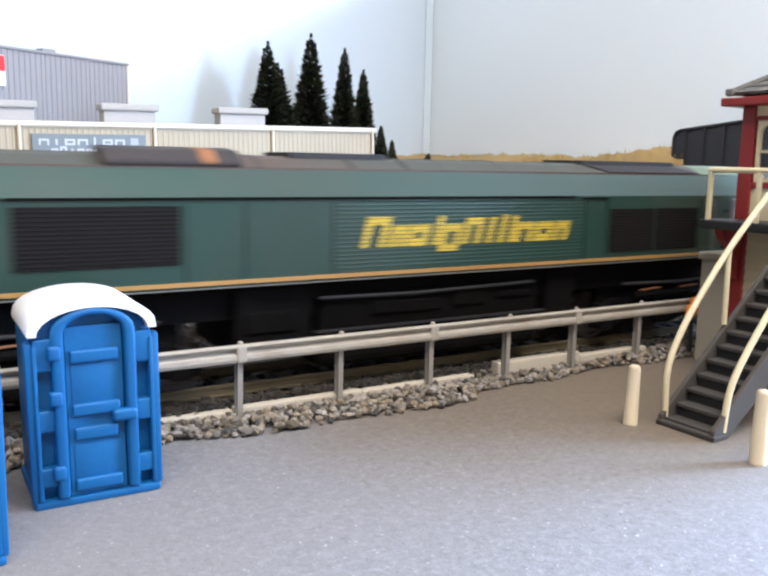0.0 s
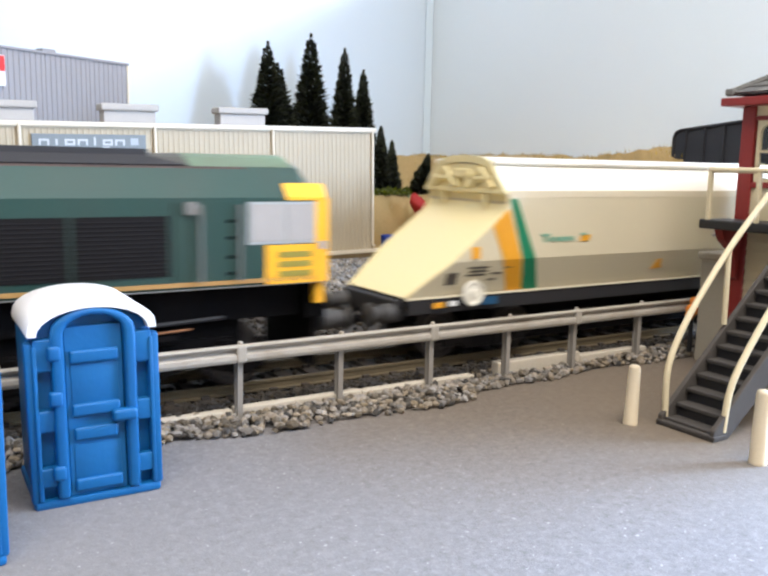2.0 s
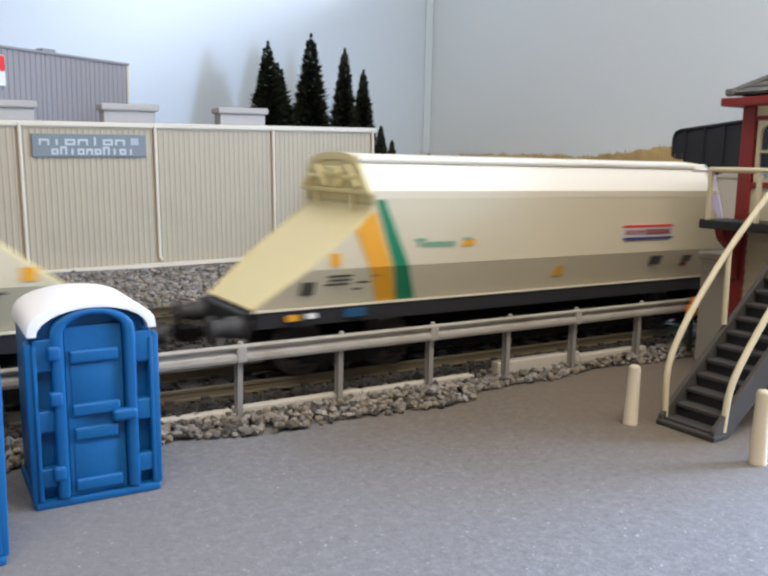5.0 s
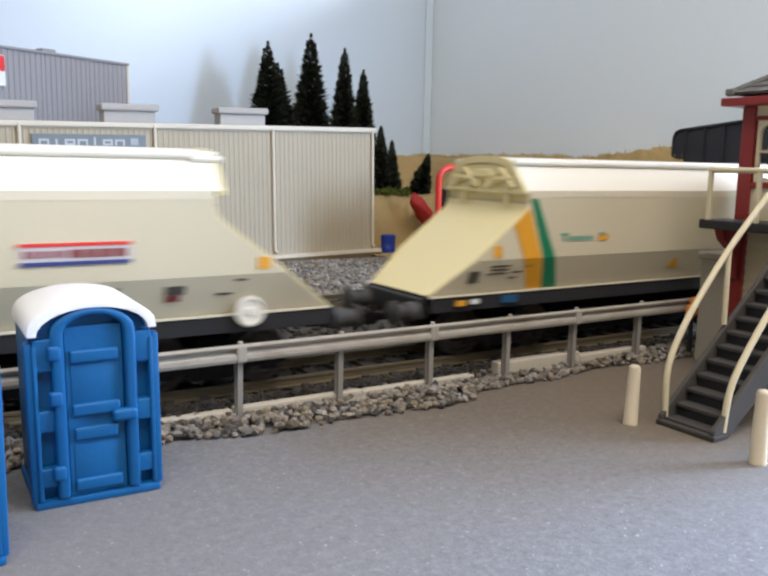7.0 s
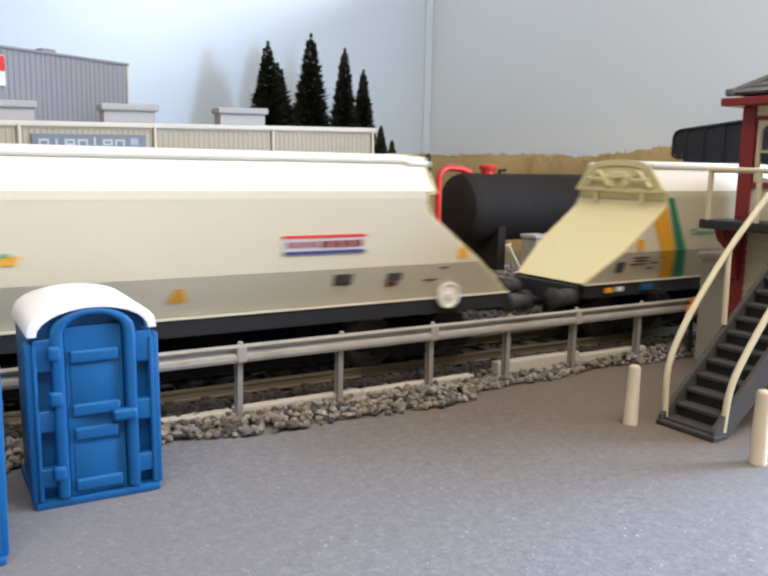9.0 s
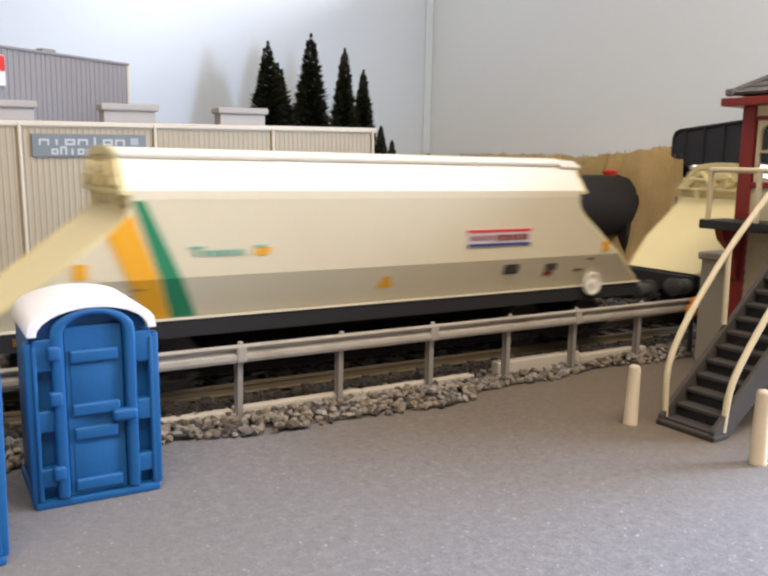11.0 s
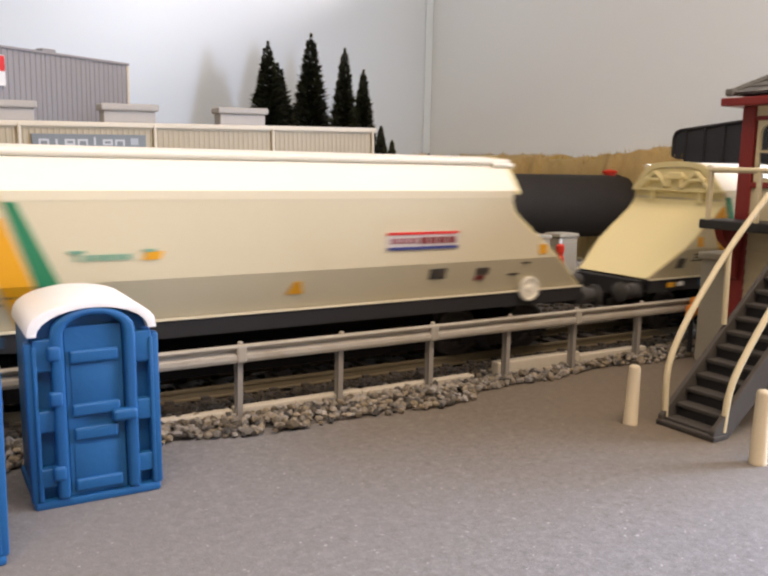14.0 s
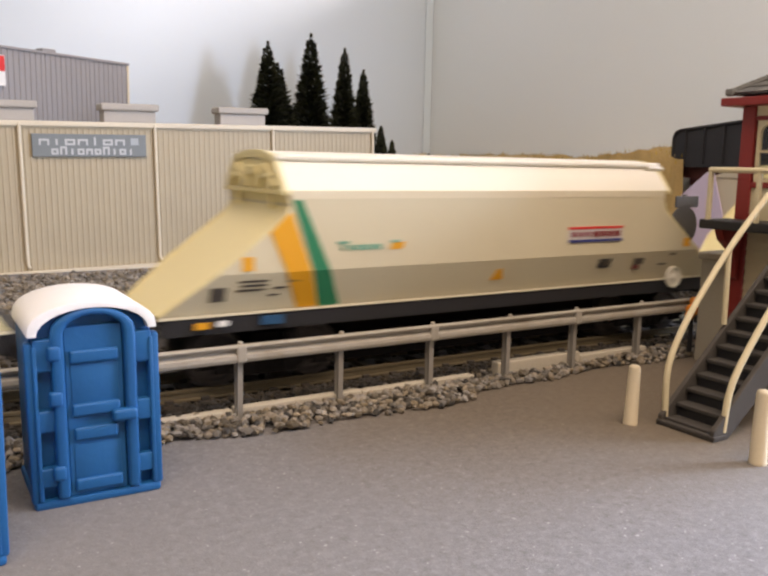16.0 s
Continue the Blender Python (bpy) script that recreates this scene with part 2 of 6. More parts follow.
DECAL_DARK = mat("dark_lettering", (0.085, 0.07, 0.055), 0.5, var=0.1, bump=0.0)
DECAL_GREEN = mat("faded_green_lettering", (0.15, 0.33, 0.23), 0.5, var=0.1, bump=0.0)
DECAL_BLUE = mat("blue_lettering", (0.012, 0.07, 0.15), 0.5, var=0.1, bump=0.0)
# locomotive
LOCO_GREEN = mat("dark_green_loco_paint", (0.017, 0.047, 0.036), 0.36, var=0.14, scale=30, fine=1200, bump=0.08, dirt=(0.040, 0.044, 0.033), dirt_amount=0.45, spec=0.4)
LOCO_ROOF = mat("weathered_green_roof", (0.066, 0.068, 0.056), 0.65, var=0.25, scale=28, fine=1200, bump=0.12, dirt=(0.085, 0.061, 0.047), dirt_amount=0.95, spec=0.25)
CAB_ROOF = mat("clean_green_cab_roof", (0.13, 0.185, 0.115), 0.6, var=0.15, scale=45, fine=1200, bump=0.1, dirt=(0.09, 0.08, 0.06), dirt_amount=0.4, spec=0.3)
LOCO_YELLOW = mat("warning_yellow_paint", (0.85, 0.41, 0.015), 0.4, var=0.08, scale=60, fine=1200, bump=0.06)
LOCO_OLIVE = mat("dull_olive_louvre", (0.26, 0.21, 0.03), 0.5, var=0.1, bump=0.05)
LOCO_GOLD = mat("gold_sole_stripe", (0.36, 0.20, 0.06), 0.45, var=0.15, scale=60, fine=1200, bump=0.06)
LOCO_EDGE = mat("dull_sole_edge", (0.16, 0.15, 0.13), 0.5, var=0.2, bump=0.05)
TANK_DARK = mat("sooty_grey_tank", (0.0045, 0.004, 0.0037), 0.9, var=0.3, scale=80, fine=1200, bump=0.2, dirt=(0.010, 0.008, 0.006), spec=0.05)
LOCO_LETTER = mat("yellow_lettering", (0.58, 0.42, 0.045), 0.5, var=0.08, scale=90, fine=1200, bump=0.05)
GRILLE = mat("black_radiator_grille", (0.008, 0.0065, 0.006), 0.85, var=0.3, scale=120, fine=1500, bump=0.3, spec=0.15)
ROOF_GRILLE = mat("grey_roof_grille", (0.024, 0.022, 0.022), 0.75, var=0.4, scale=120, fine=1500, bump=0.3)
SOOT = mat("sooty_exhaust", (0.030, 0.026, 0.025), 0.85, var=0.45, scale=130, fine=1200, bump=0.5, dirt=(0.07, 0.045, 0.03), dirt_amount=0.4)
RUST = mat("rusty_brown_steel", (0.20, 0.085, 0.035), 0.8, var=0.35, scale=130, fine=1200, bump=0.4, dirt=(0.36, 0.15, 0.04), dirt_amount=0.5)
# opaque glazing; the pale reflection is put into its base colour
CAB_GLASS = mat("reflective_cab_glazing", (0.36, 0.33, 0.30), 0.15, var=0.1, scale=90, fine=900, bump=0.0, spec=0.8)
LOCO_SEAM = mat("dull_brown_seam", (0.085, 0.055, 0.042), 0.7, var=0.2, bump=0.1)
RAIL_GREY = mat("grey_handrail", (0.36, 0.37, 0.35), 0.4, 0.3, var=0.1, bump=0.1)
PANE = glass_mat("window_glass", (0.92, 0.95, 0.97))


# ---- helpers ----
def part(name, bm, material, parent=None, label="", smooth=False):
    """One mesh object out of a bmesh in millimetres, under a thing or a part."""
    bmesh.ops.recalc_face_normals(bm, faces=bm.faces)
    bmesh.ops.scale(bm, vec=(MM, MM, MM), verts=bm.verts)
    me = bpy.data.meshes.new(name)
    bm.to_mesh(me)
    bm.free()
    me.materials.append(material)
    if smooth:
        me.shade_smooth() if smooth is True else me.set_sharp_from_angle(angle=radians(smooth))
        if smooth is not True:
            me.polygons.foreach_set("use_smooth", [True] * len(me.polygons))
    ob = new(name, me)
    if parent:
        ob.parent = parent
    if label:
        ob["label"] = label
    return ob


def shared(name, source, parent, m):
    """Another object on the same mesh."""
    ob = new(name, source.data)
    ob.parent = parent
    ob.matrix_basis = m
    return ob


def pos(x, y, z, rx=0, ry=0, rz=0):
    return pose(x * MM, y * MM, z * MM, rx, ry, rz)


def thing(name, m, label, category, group="", kind=""):
    ob = new(name)
    ob.empty_display_size = 0.01
    ob.matrix_basis = m
    return tagged(ob, label, category, group, kind)


def B():
    return bmesh.new()


def soften(bm, width, edges=None, seg=2, angle=25):
    bm.normal_update()
    es = edges or [e for e in bm.edges if len(e.link_faces) == 2 and e.calc_face_angle(0) > radians(angle)]
    bmesh.ops.bevel(bm, geom=es, offset=width, segments=seg, affect="EDGES", profile=0.5, clamp_overlap=True)
    return bm


def box(bm, x0, x1, y0, y1, z0, z1):
    v = [bm.verts.new(p) for p in ((x0, y0, z0), (x1, y0, z0), (x1, y1, z0), (x0, y1, z0), (x0, y0, z1), (x1, y0, z1), (x1, y1, z1), (x0, y1, z1))]
    for f in ((0, 3, 2, 1), (4, 5, 6, 7), (0, 1, 5, 4), (1, 2, 6, 5), (2, 3, 7, 6), (3, 0, 4, 7)):
        bm.faces.new([v[i] for i in f])
    return bm


def prism(bm, outline, a, b, axis="x"):
    """An outline swept from a to b: (y, z) along x, (x, z) along y, (x, y) along z."""
    def at(p, s):
        return {"x": (s, p[0], p[1]), "y": (p[0], s, p[1]), "z": (p[0], p[1], s)}[axis]
    lo, hi = [bm.verts.new(at(p, a)) for p in outline], [bm.verts.new(at(p, b)) for p in outline]
    n = len(outline)
    for i in range(n):
        bm.faces.new((lo[i], lo[(i + 1) % n], hi[(i + 1) % n], hi[i]))
    bm.faces.new(lo[::-1])
    bm.faces.new(hi)
    return bm


def tube(bm, path, r, seg=10, r_end=None):
    """A round bar along a path."""
    path = [Vector(p) for p in path]
    rings = []
    a = None
    for i, p in enumerate(path):
        d = (path[min(i + 1, len(path) - 1)] - path[max(i - 1, 0)]).normalized()
        if a is None:
            a = d.cross(Vector((0, 0, 1)) if abs(d.z) < 0.9 else Vector((1, 0, 0))).normalized()
        a = (a - d * a.dot(d)).normalized()
        b = d.cross(a)
        rr = r if r_end is None else r + (r_end - r) * i / (len(path) - 1)
        rings.append([bm.verts.new(p + rr * (math.cos(t) * a + math.sin(t) * b)) for t in (2 * math.pi * k / seg for k in range(seg))])
    for lo, hi in zip(rings, rings[1:]):
        for k in range(seg):
            bm.faces.new((lo[k], lo[(k + 1) % seg], hi[(k + 1) % seg], hi[k]))
    bm.faces.new(rings[0][::-1])
    bm.faces.new(rings[-1])
    return bm


def turned(bm, profile, seg=24, axis="z", centre=(0, 0, 0)):
    """A lathe form: profile of (radius, height) about an axis."""
    c = Vector(centre)
    def at(r, h, t):
        u, v = r * math.cos(t), r * math.sin(t)
        return c + Vector({"z": (u, v, h), "y": (u, h, v), "x": (h, u, v)}[axis])
    rings = [[bm.verts.new(at(max(r, 1e-3), h, 2 * math.pi * k / seg)) for k in range(seg)] for r, h in profile]
    for lo, hi in zip(rings, rings[1:]):
        for k in range(seg):
            bm.faces.new((lo[k], lo[(k + 1) % seg], hi[(k + 1) % seg], hi[k]))
    bm.faces.new(rings[0][::-1])
    bm.faces.new(rings[-1])
    return bm


def cloud_mesh(name, verts, faces, material):
    me = bpy.data.meshes.new(name)
    me.from_pydata(verts.tolist() if hasattr(verts, "tolist") else verts, [], faces.tolist() if hasattr(faces, "tolist") else faces)
    me.materials.append(material)
    return me


def plain_shape(form, w, h, t):
    """Bars of a plain lettering-sized shape: stem, arch or ring, as (x0, x1, z0, z1)."""
    if form == "stem":
        return [(w * 0.35, w * 0.35 + t, 0, h)]
    if form == "arch":
        return [(0, t, 0, h), (w - t, w, 0, h - t), (t, w, h - t, h)]
    return [(0, t, 0, h), (w - t, w, 0, h), (t, w - t, 0, t), (t, w - t, h - t, h)]


# ---- setting ----
def structure(name, bm, material, label):
    return tagged(part(name, bm, material), label, "structure", kind="structure")


XR, YB = 403.0, 420.0
LEFT, FRONT, LOW, HIGH = -1700.0, -1000.0, -900.0, 640.0
structure("ground", box(B(), LEFT + 5, XR - 1, -420, YB - 1, -18, 0), TARMAC, "grey speckled tarmac baseboard of a model railway")
structure("floor", box(B(), LEFT, XR, FRONT, YB, LOW - 20, LOW), CARPET, "brown carpeted room floor under the layout")
sx0, sx1, sy0, sy1 = SKYLIGHT
top = B()
for xa, xb, ya, yb in ((LEFT, sx0, FRONT, YB), (sx1, XR, FRONT, YB), (sx0, sx1, FRONT, sy0), (sx0, sx1, sy1, YB)):
    box(top, xa, xb, ya, yb, HIGH, HIGH + 20)
structure("ceiling", top, ROOM, "white loft ceiling with a roof window")
structure("wall_back", box(B(), LEFT - 60, XR + 60, YB, YB + 60, LOW, HIGH), WALL, "pale blue painted back wall, sunlit in part")
structure("wall_left", box(B(), LEFT - 60, LEFT, FRONT, YB, LOW, HIGH), ROOM, "plain white painted room wall")
structure("wall_front", box(B(), LEFT - 60, XR + 60, FRONT - 60, FRONT, LOW, HIGH), ROOM, "plain white painted room wall behind the viewer")
wall = B()
y0, y1, z0, z1 = WIN
v0, v1, w0, w1 = LOW_WIN
for ya, yb, za, zb in ((FRONT, y0, LOW, HIGH), (y1, YB, z0, HIGH), (y0, y1, z1, HIGH), (FRONT, v0, LOW, z0), (v1, -30, LOW, z0), (v0, v1, LOW, w0), (v0, v1, w1, z0), (65, YB, LOW, z0), (-30, 65, 75, z0), (-30, 65, LOW, -18)):
    box(wall, XR, XR + 60, ya, yb, za, zb)
structure("wall_right", wall, WALL_END, "pale painted end wall with a window and a track opening")
structure("trim", box(B(), XR - 7.5, XR - 0.5, YB - 1.4, YB - 0.3, 0, HIGH - 1), WALL_TRIM, "pale blue strip covering the corner joint of the walls")
win = thing("window_1", pos(XR, 0, 0), "wide white framed window above the layout", "window", kind="structure")
fr = B()
for ya, yb, za, zb in ((y0, y0 + 25, z0, z1), (y1 - 25, y1, z0, z1), (y0 + 25, y1 - 25, z1 - 25, z1)):
    box(fr, 22, 52, ya, yb, za, zb)
part("window_frame", fr, ROOM, win)
part("window_sill", box(B(), 2, 58, y0, y1, z0 - 6, z0 - 1), ROOM, win)
win = thing("window_2", pos(XR, 0, 0), "small white framed window low in the end wall", "window", kind="structure")
fr = B()
for ya, yb, za, zb in ((v0, v0 + 7, w0, w1), (v1 - 7, v1, w0, w1), (v0 + 7, v1 - 7, w1 - 7, w1), (v0 + 7, v1 - 7, w0, w0 + 7)):
    box(fr, 22, 52, ya, yb, za, zb)
part("window_frame", fr, ROOM, win)
# hidden yard beyond the end wall, into which the track runs
yard = B()
box(yard, XR, 2000, -60, 95, -18, 0)
box(yard, XR + 60, 2000, -60, -45, 0, 110)
box(yard, XR + 60, 2000, 80, 95, 0, 110)
box(yard, XR + 60, 2000, -60, 95, 110, 118)
box(yard, 2000, 2015, -60, 95, -18, 118)
structure("track_cupboard", yard, ROOM, "boxed-in yard behind the end wall")

# ---- scenic bank behind the sidings and along the end wall ----
def bank_height(x, y):
    """Height of the sandy bank."""
    n = noise.noise(Vector((x / 28, y / 28, 0))) * 4 + noise.noise(Vector((x / 9, y / 9, 3))) * 1.5
    def ease(k):
        k = max(0.0, min(1.0, k))
        return k * k * (3 - 2 * k)
    foot = 338 if x < 258 else (298 if x < 300 else 298 - (x - 300) * 0.55)
    ledge = ease((y - foot) / 7)
    upper = max(ease((y - 346) / 22) * ease((x - 296) / 25), ease((x - 335) / 30))
    h1 = ledge * (35 + 25 * upper)
    edge = 360 + 3 * math.sin(y / 17) + 5 * noise.noise(Vector((x / 7, y / 7, 9)))
    side = max(0.0, min(1.0, (x - edge) / 16)) * max(0.0, min(1.0, (y - 134.5) / 4))
    side = side * side * (3 - 2 * side)
    rise = 61 + 7 * max(0.0, 1 - abs(y - 165) / 26)
    h = max(h1, side * rise)
    return h + n * min(1, h / 12) if h > 0.2 else -0.6


bm = B()
nx, ny = 130, 96
xs = [-400 + 800 * (i / nx) ** 0.6 for i in range(nx + 1)]
ys = [130.0 + (YB - 1.5 - 130.0) * j / ny for j in range(ny + 1)]
grid = [[bm.verts.new((x, y, bank_height(x, y))) for y in ys] for x in xs]
for i in range(nx):
    for j in range(ny):
        if max(grid[a][b].co.z for a in (i, i + 1) for b in (j, j + 1)) > -0.5 and not (xs[i] > 376 and ys[j] < 146):
            bm.faces.new((grid[i][j], grid[i + 1][j], grid[i + 1][j + 1], grid[i][j + 1]))
bmesh.ops.delete(bm, geom=[v for v in bm.verts if not v.link_faces], context="VERTS")
tagged(part("scenic_bank", bm, SAND, smooth=True), "sandy textured hillside bank against the walls", "bank", kind="structure")

# ---- track ----
def track(y, x0, x1, near, label):
    t = thing("track", pos(0, y, 0), label, "railway track", "tracks")
    for s in (-8.25, 8.25):
        web = [(s - 0.9, 2.2), (s + 0.9, 2.2), (s + 0.9, 2.5), (s + 0.25, 2.7), (s + 0.25, 3.9), (s + 0.5, 4.1), (s + 0.5, 4.7), (s - 0.5, 4.7), (s - 0.5, 4.1), (s - 0.25, 3.9), (s - 0.25, 2.7), (s - 0.9, 2.5)]
        part("rail", prism(B(), web, x0, x1), RAIL, t, "rusty brown rail")
    first = None
    far = B()
    x = x0 + 3
    while x < x1 - 3:
        if near[0] < x < near[1]:
            if first is None:
                b = B()
                box(b, -1.7, 1.7, -16.5, 16.5, 0.4, 2.1)
                for s in (-8.25, 8.25):
                    box(b, -0.9, 0.9, s - 1.9, s - 0.9, 2.1, 2.9)
                    box(b, -0.9, 0.9, s + 0.9, s + 1.9, 2.1, 2.9)
                first = part("sleeper", b, SLEEPER, t)
                first.matrix_basis = pos(x, 0, 0)
            else:
                shared("sleeper", first, t, pos(x, random.uniform(-.3, .3), random.uniform(-.1, .1), 0, 0, random.uniform(-.6, .6)))
        else:
            box(far, x - 1.7, x + 1.7, -16.5, 16.5, 0.4, 2.1)
        x += 8.2
    tagged(part("far_sleepers", far, SLEEPER, t), kind="stuff")
    return t


track(17.7, -1690, 1990, (-40, 330), "near track with rusty rails on dark sleepers")
track(105, -1690, 398, (20, 330), "siding track with pale rails beside the sheds")


def bed(name, y0, y1, top, x0, x1, material, label):
    prof = [(y0 - 2, 0.02), (y0 + 3, top * 0.7), (y0 + 8, top), (y1 - 8, top), (y1 - 3, top * 0.7), (y1 + 2, 0.02)]
    return structure(name, prism(B(), prof, x0, x1), material, label)


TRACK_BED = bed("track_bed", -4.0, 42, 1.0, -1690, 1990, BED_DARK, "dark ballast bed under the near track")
bed("cess_bed", 46, 118, 0.8, -1690, 396, BED_DARK, "dark ballast bed under the siding")
bed("siding_bed", 122.5, 240, 0.8, -1690, 396, BALLAST_BED, "pale ballast area beside the siding")


def stones(name, spots, material, label, sub=1, flat=0.62, singly=(), bed_of=None):
    """Loose stone chips: x, y, z, size. singly: those that are parts of bed_of."""
    b = bmesh.new()
    bmesh.ops.create_icosphere(b, subdivisions=sub, radius=0.5)
    tv = np.array([v.co for v in b.verts])
    tf = np.array([[v.index for v in f.verts] for f in b.faces])
    b.free()
    rng = np.random.default_rng(5)
    forms = []
    for _ in range(24):
        k = tv * (1 + rng.uniform(-0.22, 0.22, (len(tv), 1)))
        for _ in range(3):
            d = rng.normal(size=3)
            d /= np.linalg.norm(d)
            s = k @ d
            k = k - np.outer(np.maximum(s - 0.3, 0), d) * 0.9
        forms.append(k * np.array([1.25, 0.9, flat * 1.2]))
    blanks = [cloud_mesh("stone", f, tf, material) for f in forms] if singly else []
    for x, y, z, s in singly:
        ob = new("stone", blanks[rng.integers(24)])
        ob.parent = bed_of
        ob.matrix_basis = pos(x, y, z, math.degrees(rng.normal(0, 0.35)), 0, rng.uniform(0, 360)) @ Matrix.Scale(s * MM, 4)
    V, Fc, n = [], [], 0
    for x, y, z, s in spots:
        f = forms[rng.integers(24)]
        a, c = rng.uniform(0, 6.28), rng.normal(0, 0.35)
        ca, sa, cc, sc = math.cos(a), math.sin(a), math.cos(c), math.sin(c)
        R = np.array([[ca, -sa, 0], [sa, ca, 0], [0, 0, 1]]) @ np.array([[1, 0, 0], [0, cc, -sc], [0, sc, cc]])
        V.append((f * s) @ R.T + (x, y, z))
        Fc.append(tf + n)
        n += len(tv)
    me = cloud_mesh(name, np.concatenate(V) * MM, np.concatenate(Fc), material)
    return tagged(new(name, me), label, "ballast", kind="stuff")


rnd = random.Random(3)
spots = []
for _ in range(8200):       # shoulder between the tarmac and the rail
    x = rnd.uniform(-30, 330)
    edge = -14.2 + min(1.6, max(0.0, (x - 60) / 40)) + 2.2 * math.sin(x / 21) + 1.2 * math.sin(x / 6.3) + (2.5 if x > 120 else 0) + max(0, (x - 120) / 60)
    y = edge + rnd.random() ** 0.8 * (8.2 - edge)
    if -3.6 < y < 0.6 and 55 < x < 165 and rnd.random() < 0.85:
        continue
    up = min(1.0, (y - edge) / 5)
    s = rnd.uniform(1.1, 2.45) * (0.85 if y > 0 else 1)
    spots.append((x, y, 0.35 + up * 1.0 + rnd.uniform(0, 0.7), s))
near = [p for p in spots if p[1] < 1.0]
inner = [p for p in spots if p[1] >= 1.0]
# chips on the train's side take the stone colour with shade painted in
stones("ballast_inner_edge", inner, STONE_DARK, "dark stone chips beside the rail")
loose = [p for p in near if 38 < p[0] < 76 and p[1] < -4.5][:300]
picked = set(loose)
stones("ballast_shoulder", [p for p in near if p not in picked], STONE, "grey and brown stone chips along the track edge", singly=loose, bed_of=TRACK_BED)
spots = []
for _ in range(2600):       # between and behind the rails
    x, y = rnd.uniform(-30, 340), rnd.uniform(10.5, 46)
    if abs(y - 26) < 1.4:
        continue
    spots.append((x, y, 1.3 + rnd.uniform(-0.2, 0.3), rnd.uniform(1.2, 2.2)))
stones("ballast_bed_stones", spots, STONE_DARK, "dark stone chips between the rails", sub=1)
spots = []
for _ in range(7600):
    x, y = rnd.uniform(10, 372), rnd.uniform(116, 238)
    if x > 252 and y > 186:
        continue
    spots.append((x, y, 0.9 + rnd.uniform(0, 0.6), rnd.uniform(1.6, 3.2)))
stones("siding_ballast", spots, STONE_FAR, "pale grey ballast stones in front of the shed", sub=1)

spots = []
for _ in range(2600):
    x, y = rnd.uniform(10, 380), rnd.uniform(47, 117)
    if min(abs(y - 96.75), abs(y - 113.25)) > 1.8:
        spots.append((x, y, 1.0 + rnd.uniform(0, 0.4), rnd.uniform(1.4, 2.6)))
stones("cess_ballast", spots, STONE_DARK, "dark ballast between the tracks")
earth = B()
gx, gy = 30, 24
pts = [[earth.verts.new((248 + 152 * i / gx, 186 + 114 * j / gy + 2 * noise.noise(Vector((i * 0.7, j * 0.7, 0))), 1.0 + 0.9 * noise.noise(Vector((i * 0.5, j * 0.5, 5))) + (0.8 if 0 < j < gy else -1.2))) for j in range(gy + 1)] for i in range(gx + 1)]
for i in range(gx):
    for j in range(gy):
        earth.faces.new((pts[i][j], pts[i + 1][j], pts[i + 1][j + 1], pts[i][j + 1]))
tagged(part("earth_apron", earth, SAND, smooth=True), "brown earth apron behind the fuel tank", "ground", kind="structure")
# concrete trough lids behind the barrier posts
def trough(x0, x1, y0, y1, z1):
    t = tagged(part("cable_trough", soften(box(B(), x0, x1, y0, y1, 0.0, z1), 0.25), TROUGH), "pale concrete trough strip lying in the ballast", "cable trough", "trough strips")
    return t


trough(62, 93, -3.4, -0.9, 2.9)
trough(93.4, 126, -3.2, -0.7, 2.6)
trough(134, 163, -2.8, 0.2, 4.6)
trough(163.4, 190, -2.4, 0.4, 3.4)
trough(30, 61.4, -3.6, -1.2, 2.6)


# ---- crash barrier ----
def barrier():
    t = thing("crash_barrier", pos(0, 0, 0), "grey W-section crash barrier on posts beside the track", "crash barrier")
    prof = [(-5.3, 17.1), (-5.8, 17.0), (-6.05, 16.7), (-5.9, 16.35), (-5.4, 16.1), (-4.95, 15.8), (-4.95, 15.5), (-5.5, 15.2), (-5.9, 14.9), (-6.0, 14.1), (-5.8, 13.5), (-5.3, 13.25)]
    back = [(-4.5, 13.2), (-4.5, 17.0)]
    section = [(y, z) for y, z in prof] + back
    xs = [-120, -60, 14, 62.6, 111.4, 158.6, 206.0]
    for a, b in zip(xs, xs[1:]):
        part("beam", prism(B(), section, a + 0.15, b - 0.15), ARMCO, t)
    for x in (62.6, 111.4, 158.6, 14):
        part("lap_joint", soften(box(B(), x - 1.2, x + 1.2, -6.15, -4.4, 13.2, 17.15), 0.5), ARMCO, t, "bolted lap joint of two beams")
    first = None
    for x in (-96, -60, -10, 16.5, 38.5, 62.6, 86.6, 111.4, 135.4, 158.6, 184):
        if first is None:
            b = box(B(), -0.6, 0.6, -0.75, -0.3, 0, 16)
            box(b, -0.3, 0.3, -0.3, 0.7, 0, 16)
            box(b, -0.6, 0.6, 0.7, 1.1, 0, 16)
            first = part("post", b, ARMCO_POST, t)
            first.matrix_basis = pos(x, -4.0, 0.0)
        else:
            shared("post", first, t, pos(x, -4.0, 0.0, 0, 0, rnd.uniform(-3, 3)))
        tip = turned(B(), [(0.2, 17.75), (0.55, 17.6), (0.62, 16.8)], 10, centre=(x, -4.9, 0))
        part("bolt", tip, ARMCO, t)
    return t


barrier()


